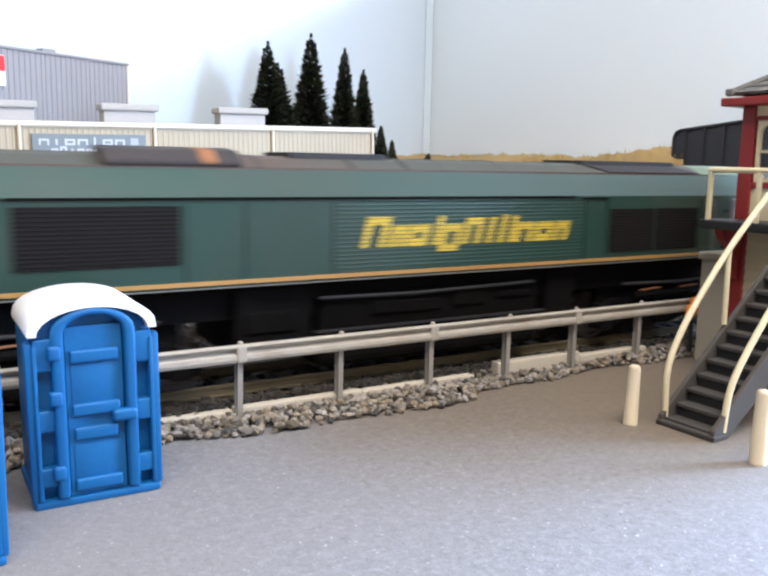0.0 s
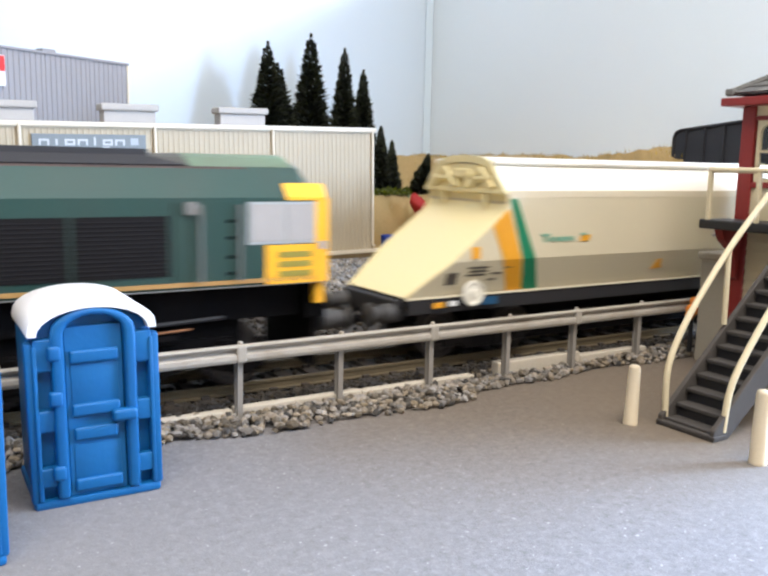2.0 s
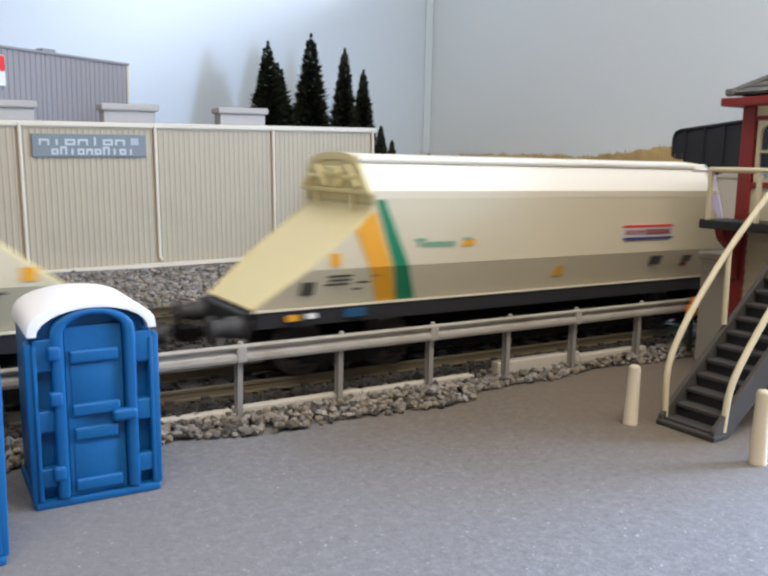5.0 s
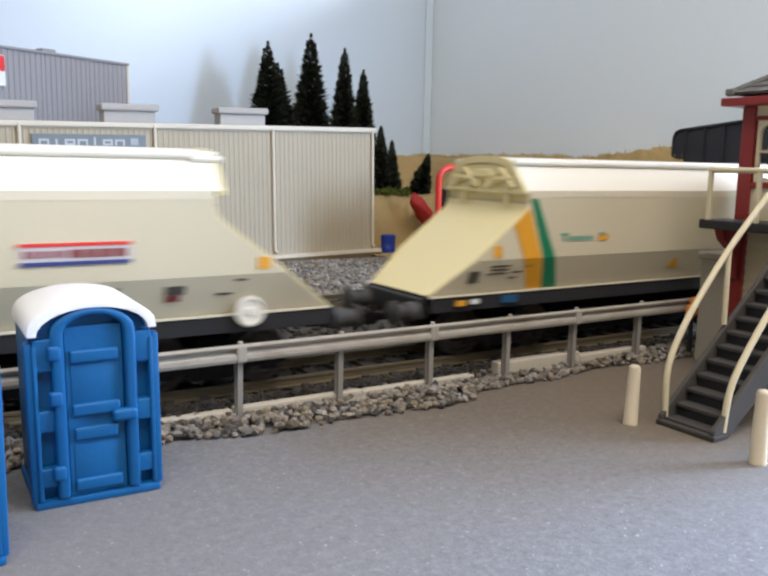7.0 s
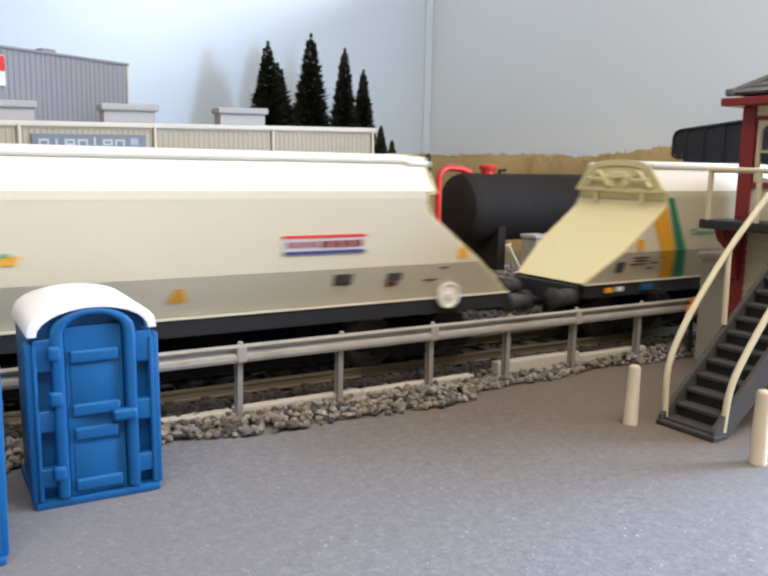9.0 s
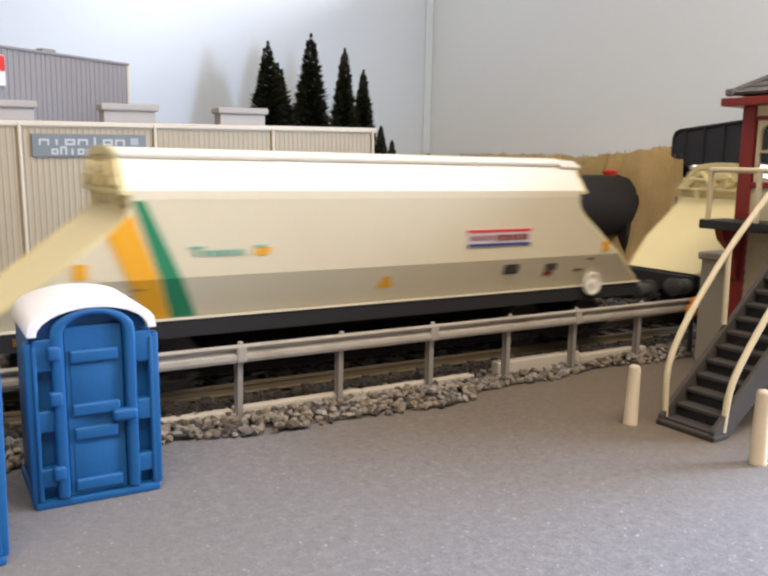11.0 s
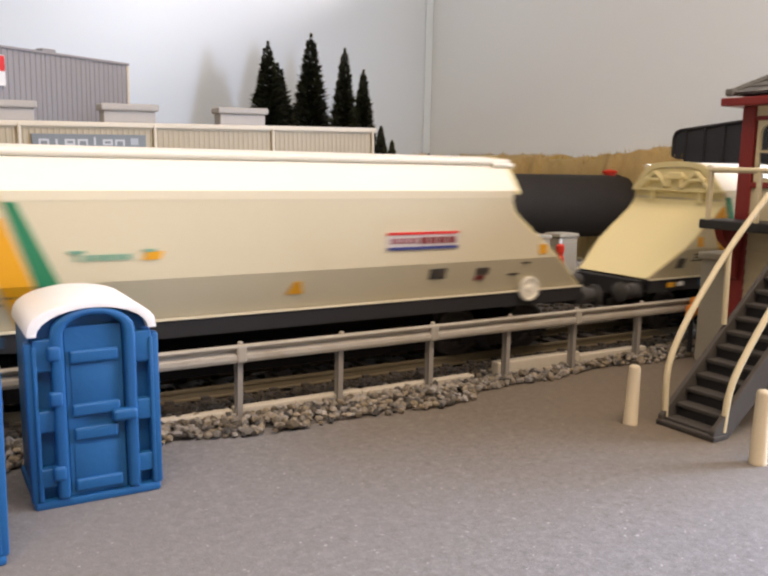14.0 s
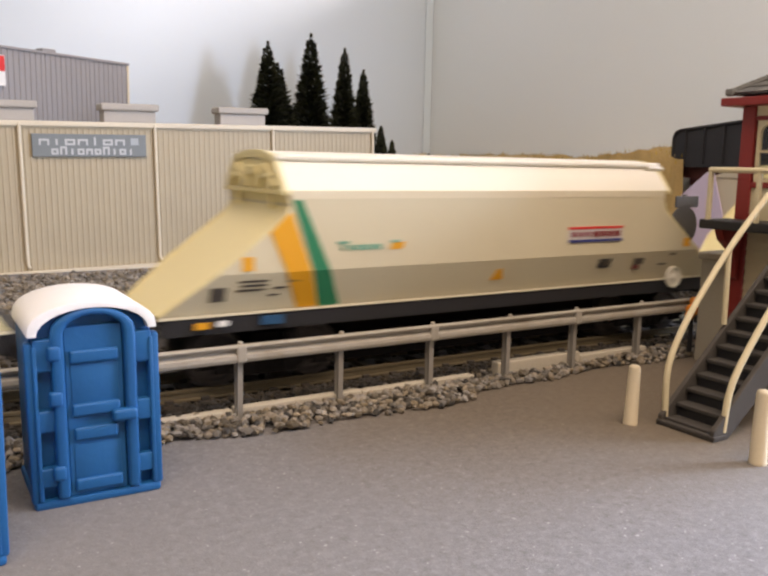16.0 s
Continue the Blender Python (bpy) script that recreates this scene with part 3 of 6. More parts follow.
# ---- train ----
AXIS = 17.7             # centre line of the near track
S_ROWS = [(0.0, 270.9), (0.5, 228.9), (1.0, 188.2), (1.5, 148.9), (2.0, 108.4), (2.5, 67.8), (3.0, 27.6), (3.5, -13.5), (4.0, -55.3), (4.2, -72.2),
          (6.3, -239.2), (6.5, -255.3), (7.0, -295.6), (7.5, -335.5), (8.0, -374.3), (8.5, -412.0), (9.0, -448.0), (9.2, -463.5),
          (11.3, -626.8), (11.5, -642.4), (12.0, -681.3), (12.5, -720.2), (13.0, -759.2), (13.5, -796.5), (14.0, -832.4), (14.5, -868.0), (15.0, -904.5), (15.5, -942.2), (16.0, -980.2)]
PITCH = 205.5           # wagon to wagon


def along(t):
    for (ta, a), (tb, b) in zip(S_ROWS, S_ROWS[1:]):
        if ta <= t <= tb:
            return a + (b - a) * (t - ta) / (tb - ta)


# hopper cross-section: half-width outline from the bottom up (distance out of the near side plane, height)
FOOT, CREASE, SHOULDER, RIM = 22.0, 31.0, 48.6, 55.4
INSET = 3.6


def side_y(z):
    if z < CREASE:
        return INSET * (CREASE - z) / (CREASE - FOOT)
    if z <= SHOULDER:
        return 0.0
    return 5.6 * (z - SHOULDER) / (RIM - SHOULDER)


def on_side(bm, pts, lift=0.12, thick=0.1):
    """A flat marking on the wagon's near side, folded over the crease. pts: (x, z), convex."""
    for lo, hi in ((FOOT - 1, CREASE), (CREASE, SHOULDER)):
        poly = pts
        for lim, keep in ((lo, 1), (hi, -1)):
            out = []
            for (xa, za), (xb, zb) in zip(poly, poly[1:] + poly[:1]):
                ia, ib = (za - lim) * keep >= 0, (zb - lim) * keep >= 0
                if ia:
                    out.append((xa, za))
                if ia != ib:
                    k = (lim - za) / (zb - za)
                    out.append((xa + (xb - xa) * k, lim))
            poly = out
            if len(poly) < 3:
                break
        if len(poly) < 3:
            continue
        f = [bm.verts.new((x, side_y(z) - lift - thick - AXIS, z)) for x, z in poly]
        g = [bm.verts.new((x, side_y(z) - lift - AXIS + 0.1, z)) for x, z in poly]
        n = len(f)
        bm.faces.new(f)
        bm.faces.new(g[::-1])
        for i in range(n):
            bm.faces.new((f[i], f[(i + 1) % n], g[(i + 1) % n], g[i]))
    return bm


def quad(x0, x1, z0, z1, lean=0.0):
    return [(x0, z0), (x1, z0), (x1 + lean, z1), (x0 + lean, z1)]


END = 178.3
WHEELSETS = []


def wheelset(parent, x, r, centre_z):
    b = B()
    for s in (-1, 1):
        y = s * 7.6
        turned(b, [(1.0, y - s * 1.3), (r - 1.6, y - s * 1.3), (r - 1.0, y - s * 1.3), (r + 0.5, y - s * 1.2), (r + 0.5, y - s * 0.7), (r, y - s * 0.5), (r, y + s * 1.1), (r - 1.2, y + s * 1.2), (r - 1.6, y + s * 0.7), (1.6, y + s * 0.7), (1.4, y + s * 1.5)], 20, "y")
        for k in range(4):
            a = k * math.pi / 2 + 0.3
            turned(b, [(0.5, y + s * 0.9), (0.5, y + s * 0.5)], 6, "y", (math.cos(a) * r * 0.55, 0, math.sin(a) * r * 0.55))
    tube(b, [(0, -9.5, 0), (0, 9.5, 0)], 0.9, 8)
    ob = part("wheelset", b, WHEEL, parent, smooth=40)
    ob.matrix_basis = pos(x, 0, centre_z)
    WHEELSETS.append((ob, x, centre_z, r))
    return ob


def bogie_frame(parent, x, half, name="bogie_frame"):
    b = B()
    for s in (-1, 1):
        y = s * 11.3
        prism(b, [(x - half - 5, 9.5), (x - half - 5, 13), (x - half + 2, 14.2), (x - 6, 14.6), (x + 6, 14.6), (x + half - 2, 14.2), (x + half + 5, 13), (x + half + 5, 9.5), (x + half - 3, 9.5), (x + 6, 7.4), (x - 6, 7.4), (x - half + 3, 9.5)], y - 0.9, y + 0.9, "y")
        for k in (-half, half):
            box(b, x + k - 2.2, x + k + 2.2, y + s * 0.9, y + s * 2.0, 8.6, 13.4)
        for k in (-2.6, 0, 2.6):
            tube(b, [(x + k, y + s * 1.4, 7.8), (x + k, y + s * 1.4, 13.6)], 0.95, 8)
    box(b, x - 4, x + 4, -11, 11, 12.4, 16.5)
    return part(name, b, FRAME_BLACK, parent)


def buffers(parent, x, way):
    for y in (-11.6, 11.6):
        b = B()
        turned(b, [(2.5, 0), (2.4, way * 3.5), (1.9, way * 3.7), (1.9, way * 6.0), (3.0, way * 6.2), (3.1, way * 6.7), (2.3, way * 7.1), (0.3, way * 7.3)], 16, "x", (x, y, 18.4))
        part("buffer", b, BUFFER, parent, smooth=40)


def hopper_wagon(first):
    w = thing("hopper_wagon", pos(0, AXIS, 0), "cream bogie hopper wagon with green and amber stripes, white roof" if not first else "cream bogie hopper wagon with white wheel beside its stripes", "hopper wagon", "hopper wagons")
    # hopper with two end slopes that sweep up into the upright necks
    def half(z):
        return AXIS - side_y(z) if z < CREASE else AXIS
    levels = [(FOOT, 0.8), (CREASE, 12.75), (40.0, 24.7), (41.6, 26.8), (42.8, 28.1), (43.8, 28.75), (45.0, 29.0), (SHOULDER, 29.0)]
    b = B()
    rings = [[b.verts.new(p) for p in ((x, -half(z), z), (END - x, -half(z), z), (END - x, half(z), z), (x, half(z), z))] for z, x in levels]
    for lo, hi in zip(rings, rings[1:]):
        for i in range(4):
            b.faces.new((lo[i], lo[(i + 1) % 4], hi[(i + 1) % 4], hi[i]))
    b.faces.new(rings[0][::-1])
    b.faces.new(rings[-1])
    part("hopper_body", b, HOPPER, w)
    # slope sheets with slightly raised edges
    for e, way in ((0, 1), (END, -1)):
        for ya, yb, h in ((-1.0, 1.0, 0.25), (-1.045, -0.985, 0.55), (0.985, 1.045, 0.55)):
            b = B()
            rows = []
            for z, x in levels[:7]:
                y0, y1 = (ya * (half(z) - 0.8), yb * (half(z) - 0.8))
                n = Vector((-0.62 * way, 0, 0.78))
                p, q = Vector((e + way * x, y0, z)), Vector((e + way * x, y1, z))
                rows.append([b.verts.new(p + n * 0.02), b.verts.new(p + n * h), b.verts.new(q + n * h), b.verts.new(q + n * 0.02)])
            for lo, hi in zip(rows, rows[1:]):
                for i in range(4):
                    b.faces.new((lo[i], lo[(i + 1) % 4], hi[(i + 1) % 4], hi[i]))
            b.faces.new(rows[0])
            b.faces.new(rows[-1][::-1])
            part("slope_sheet" if h < 0.3 else "slope_edge", b, HOPPER_END, w, "smooth cream sloping end sheet" if h < 0.3 else "", smooth=30)
        b = box(B(), min(e + way * 28.6, e + way * 29.1), max(e + way * 28.6, e + way * 29.1), -AXIS + 0.3, AXIS - 0.3, 45.9, 47.7)
        part("neck_sheet", b, HOPPER_END, w)
    # roof
    xa, xb = 28.3, END - 27.5
    arc = [(5.6 - AXIS + i * (2 * AXIS - 11.2) / 12, RIM + 1.9 * math.sin(math.pi * i / 12) ** 0.5) for i in range(13)]
    part("roof", prism(B(), [(-AXIS, SHOULDER)] + arc + [(AXIS, SHOULDER)], xa + 0.2, xb - 0.2), HOPPER_TOP, w, "white sloping roof panel", smooth=30)
    part("shoulder_strip", prism(B(), [(-AXIS - 0.07, 46.9), (-AXIS - 0.07, SHOULDER + 0.05), (-AXIS + 0.6, SHOULDER + 0.4), (-AXIS + 0.6, 46.9)], 29.1, END - 29.1), SHOULDER_PAINT, w, "cream strip along the shoulder")
    for y in (-1, 1):
        b = tube(B(), [(xa - 0.6, y * (AXIS - 5.3), RIM + 0.4), (xb + 0.6, y * (AXIS - 5.3), RIM + 0.4)], 0.85, 10)
        tube(b, [(xb - 5, y * (AXIS - 4.9), RIM - 0.3), (xb + 1.8, y * (AXIS - 5.0), RIM - 0.5)], 0.8, 8)
        part("top_rail", b, HOPPER_TOP, w, smooth=40)
    # end heads: lintel, bracing and arch
    for e, way in ((xa, -1), (xb, 1)):
        b = B()
        soften(box(b, min(e + way * 1.0, e - way * 0.8), max(e + way * 1.0, e - way * 0.8), -AXIS - 0.1, AXIS + 0.1, 47.7, 48.8), 0.2)
        part("lintel", b, HOPPER_END, w)
        b = B()
        ends = [(-AXIS, SHOULDER), (-12.4, RIM - 0.2)] + [(y, z + 0.25) for y, z in arc[1:-1]] + [(12.4, RIM - 0.2), (AXIS, SHOULDER)]
        inner = [(y * 0.88, SHOULDER + (z - SHOULDER) * 0.80) for y, z in ends]
        prism(b, ends + inner[::-1], min(e + way * 0.9, e - way * 0.1), max(e + way * 0.9, e - way * 0.1))
        part("end_arch", b, HOPPER_END, w)
        part("end_sheet", prism(B(), [(-AXIS + 0.5, SHOULDER), (-12.2, RIM), (12.2, RIM), (AXIS - 0.5, SHOULDER)], min(e + way * 0.5, e - way * 0.3), max(e + way * 0.5, e - way * 0.3)), HOPPER_END, w, "cream upper end sheet")
        b = B()
        x = e + way * 1.0
        for p, q in (((-13, 49.2), (-8, 54)), ((-8, 54), (-3.5, 49.4)), ((13, 49.2), (8, 54)), ((8, 54), (3.5, 49.4)), ((-4, 52.5), (4, 52.5)), ((-12, 51.6), (-6, 51.4)), ((12, 51.6), (6, 51.4)), ((-2.5, 49.2), (-2.5, 52.5)), ((2.5, 49.2), (2.5, 52.5))):
            part("brace", tube(B(), [(x, *p), (x, *q)], 0.75, 8), HOPPER_END, w)
        part("end_box", soften(box(b, x - 0.7, x + 0.7, -3, 3, 51.6, 54.0), 0.4), HOPPER_END, w, "raised cream box on the wagon end")
        for y in (-9.5, 9.5):
            part("rib", box(B(), min(e, e + way * 0.6 - 0.2), max(e, e + way * 0.6), y - 0.6, y + 0.6, 44.4, 47.6), HOPPER_END, w)
    # underframe
    for s in (-1, 1):
        y = s * (AXIS - INSET - 0.4)
        b = B()
        prism(b, [(y - 1.0, 22.0), (y + 1.0, 22.0), (y + 1.0, 21.5), (y + 0.3 * s * -1, 21.3), (y + 0.3 * s * -1, 18.8), (y + 1.0, 18.6), (y + 1.0, 18.0), (y - 1.0, 18.0)], 1.0, END - 1.0)
        for x in (20, 45, 70, 89, 108, 133, 158):
            box(b, x - 0.5, x + 0.5, y - 1.0, y + 1.0, 18.2, 21.8)
        part("solebar", b, SOLEBAR, w)
        part("sole_edge", box(B(), 0.2, END - 0.2, min(y + s * 0.9, y + s * 1.4), max(y + s * 0.9, y + s * 1.4), 21.75, 22.25), SHOULDER_PAINT, w, "thin cream edge above the solebar")
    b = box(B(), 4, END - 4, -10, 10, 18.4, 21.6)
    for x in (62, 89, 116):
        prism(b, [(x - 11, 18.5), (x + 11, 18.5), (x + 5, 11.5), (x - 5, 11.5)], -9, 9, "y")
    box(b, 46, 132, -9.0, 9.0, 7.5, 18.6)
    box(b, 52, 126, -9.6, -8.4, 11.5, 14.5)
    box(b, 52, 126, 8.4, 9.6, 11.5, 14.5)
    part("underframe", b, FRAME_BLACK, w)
    for x in (27, END - 27):
        bogie_frame(w, x, 12)
        for k in (-12, 12):
            wheelset(w, x + k, 6.4, 11.1)
    for x, way in ((0.5, -1), (END - 0.5, 1)):
        part("headstock", soften(box(B(), min(x, x + way * 2.4), max(x, x + way * 2.4), -13, 13, 16.4, 21.6), 0.3), SOLEBAR, w)
        buffers(w, x + way * 2.2, way)
        b = box(B(), min(x, x + way * 13.2), max(x, x + way * 13.2), -1.6, 1.6, 14.6, 16.0)
        box(b, min(x + way * 8, x + way * 12.8), max(x + way * 8, x + way * 12.8), -3.2, 3.2, 14.2, 17.2)
        part("coupling", soften(b, 0.25), FRAME_BLACK, w)
        b = tube(B(), [(x + way * 2, 6, 17), (x + way * 5, 6.2, 14.5), (x + way * 9, 5.5, 13.2)], 0.55, 8)
        part("brake_hose", b, FRAME_BLACK, w)
    # markings on the near side
    part("green_stripe", on_side(B(), [(29.6, 46.6), (37.6, FOOT + .3), (42.9, FOOT + .3), (31.8, 46.6)]), STRIPE_GREEN, w)
    part("amber_stripe", on_side(B(), [(24.3, 39.6), (32.0, FOOT + .3), (37.4, FOOT + .3), (29.3, 44.0), (28.0, 43.2)]), STRIPE_ORANGE, w)
    for x, wd, z, h in ((40.6, 3.0, 36.7, 0.6), (41.6, 0.8, 35.2, 1.6), (43.4, 1.5, 35.2, 1.2), (45.3, 1.0, 35.2, 1.2), (46.6, 2.0, 35.2, 1.2), (49.0, 1.5, 35.2, 1.2), (50.9, 1.4, 35.2, 1.2)):
        part("brand_bar", on_side(B(), quad(x, x + wd, z, z + h)), DECAL_GREEN, w, "faded green lettering bar")
    b = on_side(B(), quad(54.6, 58.0, 35.0, 36.7, 0.8))
    part("brand_mark", b, STRIPE_ORANGE, w, "small amber mark")
    part("brand_mark_corner", on_side(B(), quad(54.9, 57.2, 36.6, 37.2), 0.24), DECAL_GREEN, w)
    part("warning_mark", on_side(B(), [(86.6, 25.6), (90.8, 25.6), (89.6, 28.6), (88.2, 28.6)]), STRIPE_ORANGE, w, "amber hazard triangle")
    part("sign_panel", on_side(B(), quad(111.5, 132.1, 34.6, 38.9)), SIGN_DULL, w, "white panel with red and navy bars")
    part("sign_bar_red", on_side(B(), quad(111.5, 132.1, 38.25, 38.9), 0.26), SIGN_RED, w)
    part("sign_bar_navy", on_side(B(), quad(111.6, 132.0, 34.65, 35.4), 0.26), SIGN_BLUE, w)
    for x, wd in ((112.4, 2.2), (115.1, 2.0), (117.6, 2.2)):
        part("letter_bar", on_side(B(), quad(x, x + wd, 36.2, 37.5), 0.26), SIGN_FADED, w, "faded red lettering bar")
    for x, wd in ((120.6, 2.3), (123.4, 2.2), (126.1, 2.3), (128.9, 2.2)):
        part("letter_bar", on_side(B(), quad(x, x + wd, 36.0, 37.6), 0.26), SIGN_BROWN, w, "dark red lettering bar")
    b = on_side(B(), quad(124.6, 129.4, 26.9, 29.6))
    part("data_panel_frame", b, BUFFER, w)
    part("data_panel", on_side(B(), quad(126.6, 129.2, 27.6, 29.3), 0.26), DECAL_DARK, w, "black data panel")
    part("data_panel_dark", on_side(B(), quad(139.0, 143.0, 27.2, 29.2)), DECAL_DARK, w)
    part("data_panel_red", on_side(B(), quad(139.0, 142.0, 25.8, 27.1)), SIGN_BROWN, w, "small red panel")
    part("tail_square", on_side(B(), quad(159.0, 161.6, 32.0, 34.6)), STRIPE_ORANGE, w)
    part("lead_square", on_side(B(), quad(17.8, 20.4, 31.6, 34.6)), STRIPE_ORANGE, w)
    part("black_square", on_side(B(), quad(11.2, 14.6, 25.0, 28.2)), DECAL_DARK, w)
    for x, z, wd in ((17.5, 29.0, 6.5), (18.2, 28.0, 5.6), (17.2, 27.0, 6.2), (25.4, 27.2, 3.2), (29.0, 28.6, 2.6), (24.6, 25.6, 2.4), (150.0, 26.6, 3.4), (154.0, 29.6, 2.2)):
        part("stencil_bar", on_side(B(), quad(x, x + wd, z, z + 0.5)), DECAL_DARK, w, "small dark stencilled bar")
    b = B()
    for x, wd in ((8.0, 3.2),):
        box(b, x, x + wd, -AXIS + INSET - 1.6, -AXIS + INSET - 1.3, 19.4, 20.8)
    part("amber_plate", b, STRIPE_ORANGE, w)
    part("white_plate", box(B(), 13, 15.5, -AXIS + INSET - 1.3, -AXIS + INSET - 1.0, 19.6, 20.8), SIGN_WHITE, w)
    part("blue_plate", box(B(), 23, 28.5, -AXIS + INSET - 1.3, -AXIS + INSET - 1.0, 19.2, 21.2), DECAL_BLUE, w)
    # handbrake wheel
    xw = 20.0 if first else 157.6
    yw = -AXIS + INSET - 1.6
    b = turned(B(), [(3.3, yw), (3.3, yw - 0.7), (2.7, yw - 0.8), (2.5, yw - 0.4), (1.0, yw - 0.4), (0.8, yw - 1.0), (0.2, yw - 1.0)], 28, "y", (xw, 0, 22.6))
    tube(b, [(xw, yw + 3, 22.6), (xw, yw, 22.6)], 0.7, 8)
    part("handbrake_wheel", b, HOPPER_TOP, w, "white handbrake wheel", smooth=40)
    return w


def louvres(b, x0, x1, z0, z1, step, y, depth=0.3):
    z = z0
    while z < z1:
        prism(b, [(y + 0.05, z), (y - depth, z + step * 0.35), (y + 0.05, z + step * 0.7)], x0, x1)
        z += step


L0, L1 = -288.0, -22.5   # loco body ends


def locomotive():
    t = thing("diesel_locomotive", pos(0, AXIS, 0), "dark green and yellow freight diesel locomotive with weathered roof", "locomotive")
    H = 17.6
    cant, top = 47.2, 55.8
    sec = [(-H + 0.3, 28.3), (-H, 29.2), (-H, cant), (-H + 1.2, cant + 1.4), (-H + 5.2, 53.4), (H - 5.2, 53.4), (H - 1.2, cant + 1.4), (H, cant), (H, 29.2), (H - 0.3, 28.3)]
    b = prism(B(), sec, L0 + 17, L1 - 17)
    part("body", b, LOCO_GREEN, t)
    roof = [(-H + 5.2, 53.4), (-H + 9.2, top - 0.4), (-5, top + 0.3), (5, top + 0.3), (H - 9.2, top - 0.4), (H - 5.2, 53.4)]
    part("roof", prism(B(), roof, L0 + 17, L1 - 17), LOCO_ROOF, t, "weathered grey-green roof")
    # cabs
    for end, way in ((L1, -1), (L0, 1)):
        def cab(sections, material, name, label=""):
            c = B()
            rings = [[c.verts.new((end + way * x, y * k, z - dz)) for y, z in sec2] for x, k, dz, sec2 in sections]
            n = len(rings[0])
            for lo, hi in zip(rings, rings[1:]):
                for i in range(n):
                    c.faces.new((lo[i], lo[(i + 1) % n], hi[(i + 1) % n], hi[i]))
            c.faces.new(rings[0])
            c.faces.new(rings[-1][::-1])
            return part(name, c, material, t, label)
        full = sec[:5] + roof[1:5] + sec[5:]
        low = [(y, min(z, 38.0)) for y, z in full]
        cab([(17, 1, 0, full), (10, 1, 0, full), (5.5, 0.985, 0, [(y, min(z, 54.5)) for y, z in full]), (3.2, 0.965, 0, [(y, min(z, 50.5)) for y, z in full])], LOCO_GREEN, "cab_shell")
        part("cab_roof", prism(B(), [(y, z + 0.12) for y, z in roof], min(end + way * 7, end + way * 30), max(end + way * 7, end + way * 30)), CAB_ROOF, t)
        cab([(3.3, 0.968, 0, [(y * 1.002, min(z, 50.6)) for y, z in full]), (0.9, 0.93, 0, [(y, min(z, 47)) for y, z in full]), (0.0, 0.90, 0, low)], LOCO_YELLOW, "cab_front", "yellow warning panel on the cab end")
        for s in (-1, 1):
            y = s * (H + 0.08)
            def plate(x0, x1, z0, z1, material, name, label="", out=0.12):
                c = box(B(), min(end + way * x0, end + way * x1), max(end + way * x0, end + way * x1), min(y, y + s * out), max(y, y + s * out), z0, z1)
                return part(name, c, material, t, label)
            plate(1.6, 15.4, 28.5, 37.0, LOCO_YELLOW, "cab_side_panel", "yellow lower cab side panel")
            plate(1.0, 2.8, 35.8, 37.6, CAB_GLASS, "marker_lamp", "small white marker lamp", 0.45)
            brow = [(s * (H + 0.14), 46.6), (s * (H + 0.14), 47.25), (s * (H - 1.05), 48.75), (s * (H - 2.2), 50.2), (s * (H - 2.9), 49.7), (s * (H - 1.5), 48.0)]
            part("cab_brow", prism(B(), brow, min(end + way * 0.9, end + way * 10.5), max(end + way * 0.9, end + way * 10.5)), LOCO_YELLOW, t, "yellow strip over the cab window")
            plate(3.2, 19.5, 37.2, 46.3, RAIL_GREY, "window_surround", out=0.16)
            plate(3.8, 10.6, 37.8, 45.8, CAB_GLASS, "cab_window", "pale reflective cab side window", 0.28)
            plate(11.2, 18.8, 37.8, 45.8, CAB_GLASS, "cab_window", "pale reflective cab side window", 0.28)
            plate(0.4, 3.6, 28.5, 46.9, LOCO_YELLOW, "cab_pillar", out=0.2)
            for z in (30.0, 32.1, 34.2):
                plate(4.6, 12.4, z, z + 1.3, LOCO_OLIVE, "louvre", out=0.24)
            for x in (21.5, 30.0):
                c = tube(B(), [(end + way * x, y + s * 0.9, 30), (end + way * x, y + s * 0.9, 45.5)], 0.35, 8)
                for z in (30, 45.5):
                    tube(c, [(end + way * x, y, z), (end + way * x, y + s * 0.95, z)], 0.3, 6)
                part("handrail", c, LOCO_EDGE, t, "dull grey cab handrail")
            c = box(B(), min(end + way * 22, end + way * 29.4), max(end + way * 22, end + way * 29.4), min(y, y + s * 0.1), max(y, y + s * 0.1), 29.6, 46.4)
            part("cab_door", c, LOCO_GREEN, t, "green cab door")
            plate(30.4, 33.0, 43.8, 46.4, LOCO_EDGE, "lamp_box", out=0.6)
            for z in (31.0, 34.5, 38.5, 42.0):
                plate(22.4, 24.0, z, z + 0.7, FRAME_BLACK, "door_fitting", out=0.3)
        part("headstock", soften(box(B(), min(end - way * 1.0, end + way * 4), max(end - way * 1.0, end + way * 4), -14, 14, 19.5, 27.6), 0.4), FRAME_BLACK, t)
        buffers(t, end - way * 0.8, -way)
        part("obstacle_plate", prism(B(), [(-13, 8.0), (-14, 19.5), (14, 19.5), (13, 8.0)], min(end + way * 1.0, end + way * 2.2), max(end + way * 1.0, end + way * 2.2)), FRAME_BLACK, t)
        part("footstep", box(B(), min(end + way * 1, end + way * 2.8), max(end + way * 1, end + way * 2.8), -17.0, -14.6, 23.5, 28.2), LOCO_YELLOW, t, "yellow corner step")
        part("coupling", box(B(), min(end, end - way * 10.5), max(end, end - way * 10.5), -1.6, 1.6, 14.6, 16.0), FRAME_BLACK, t)
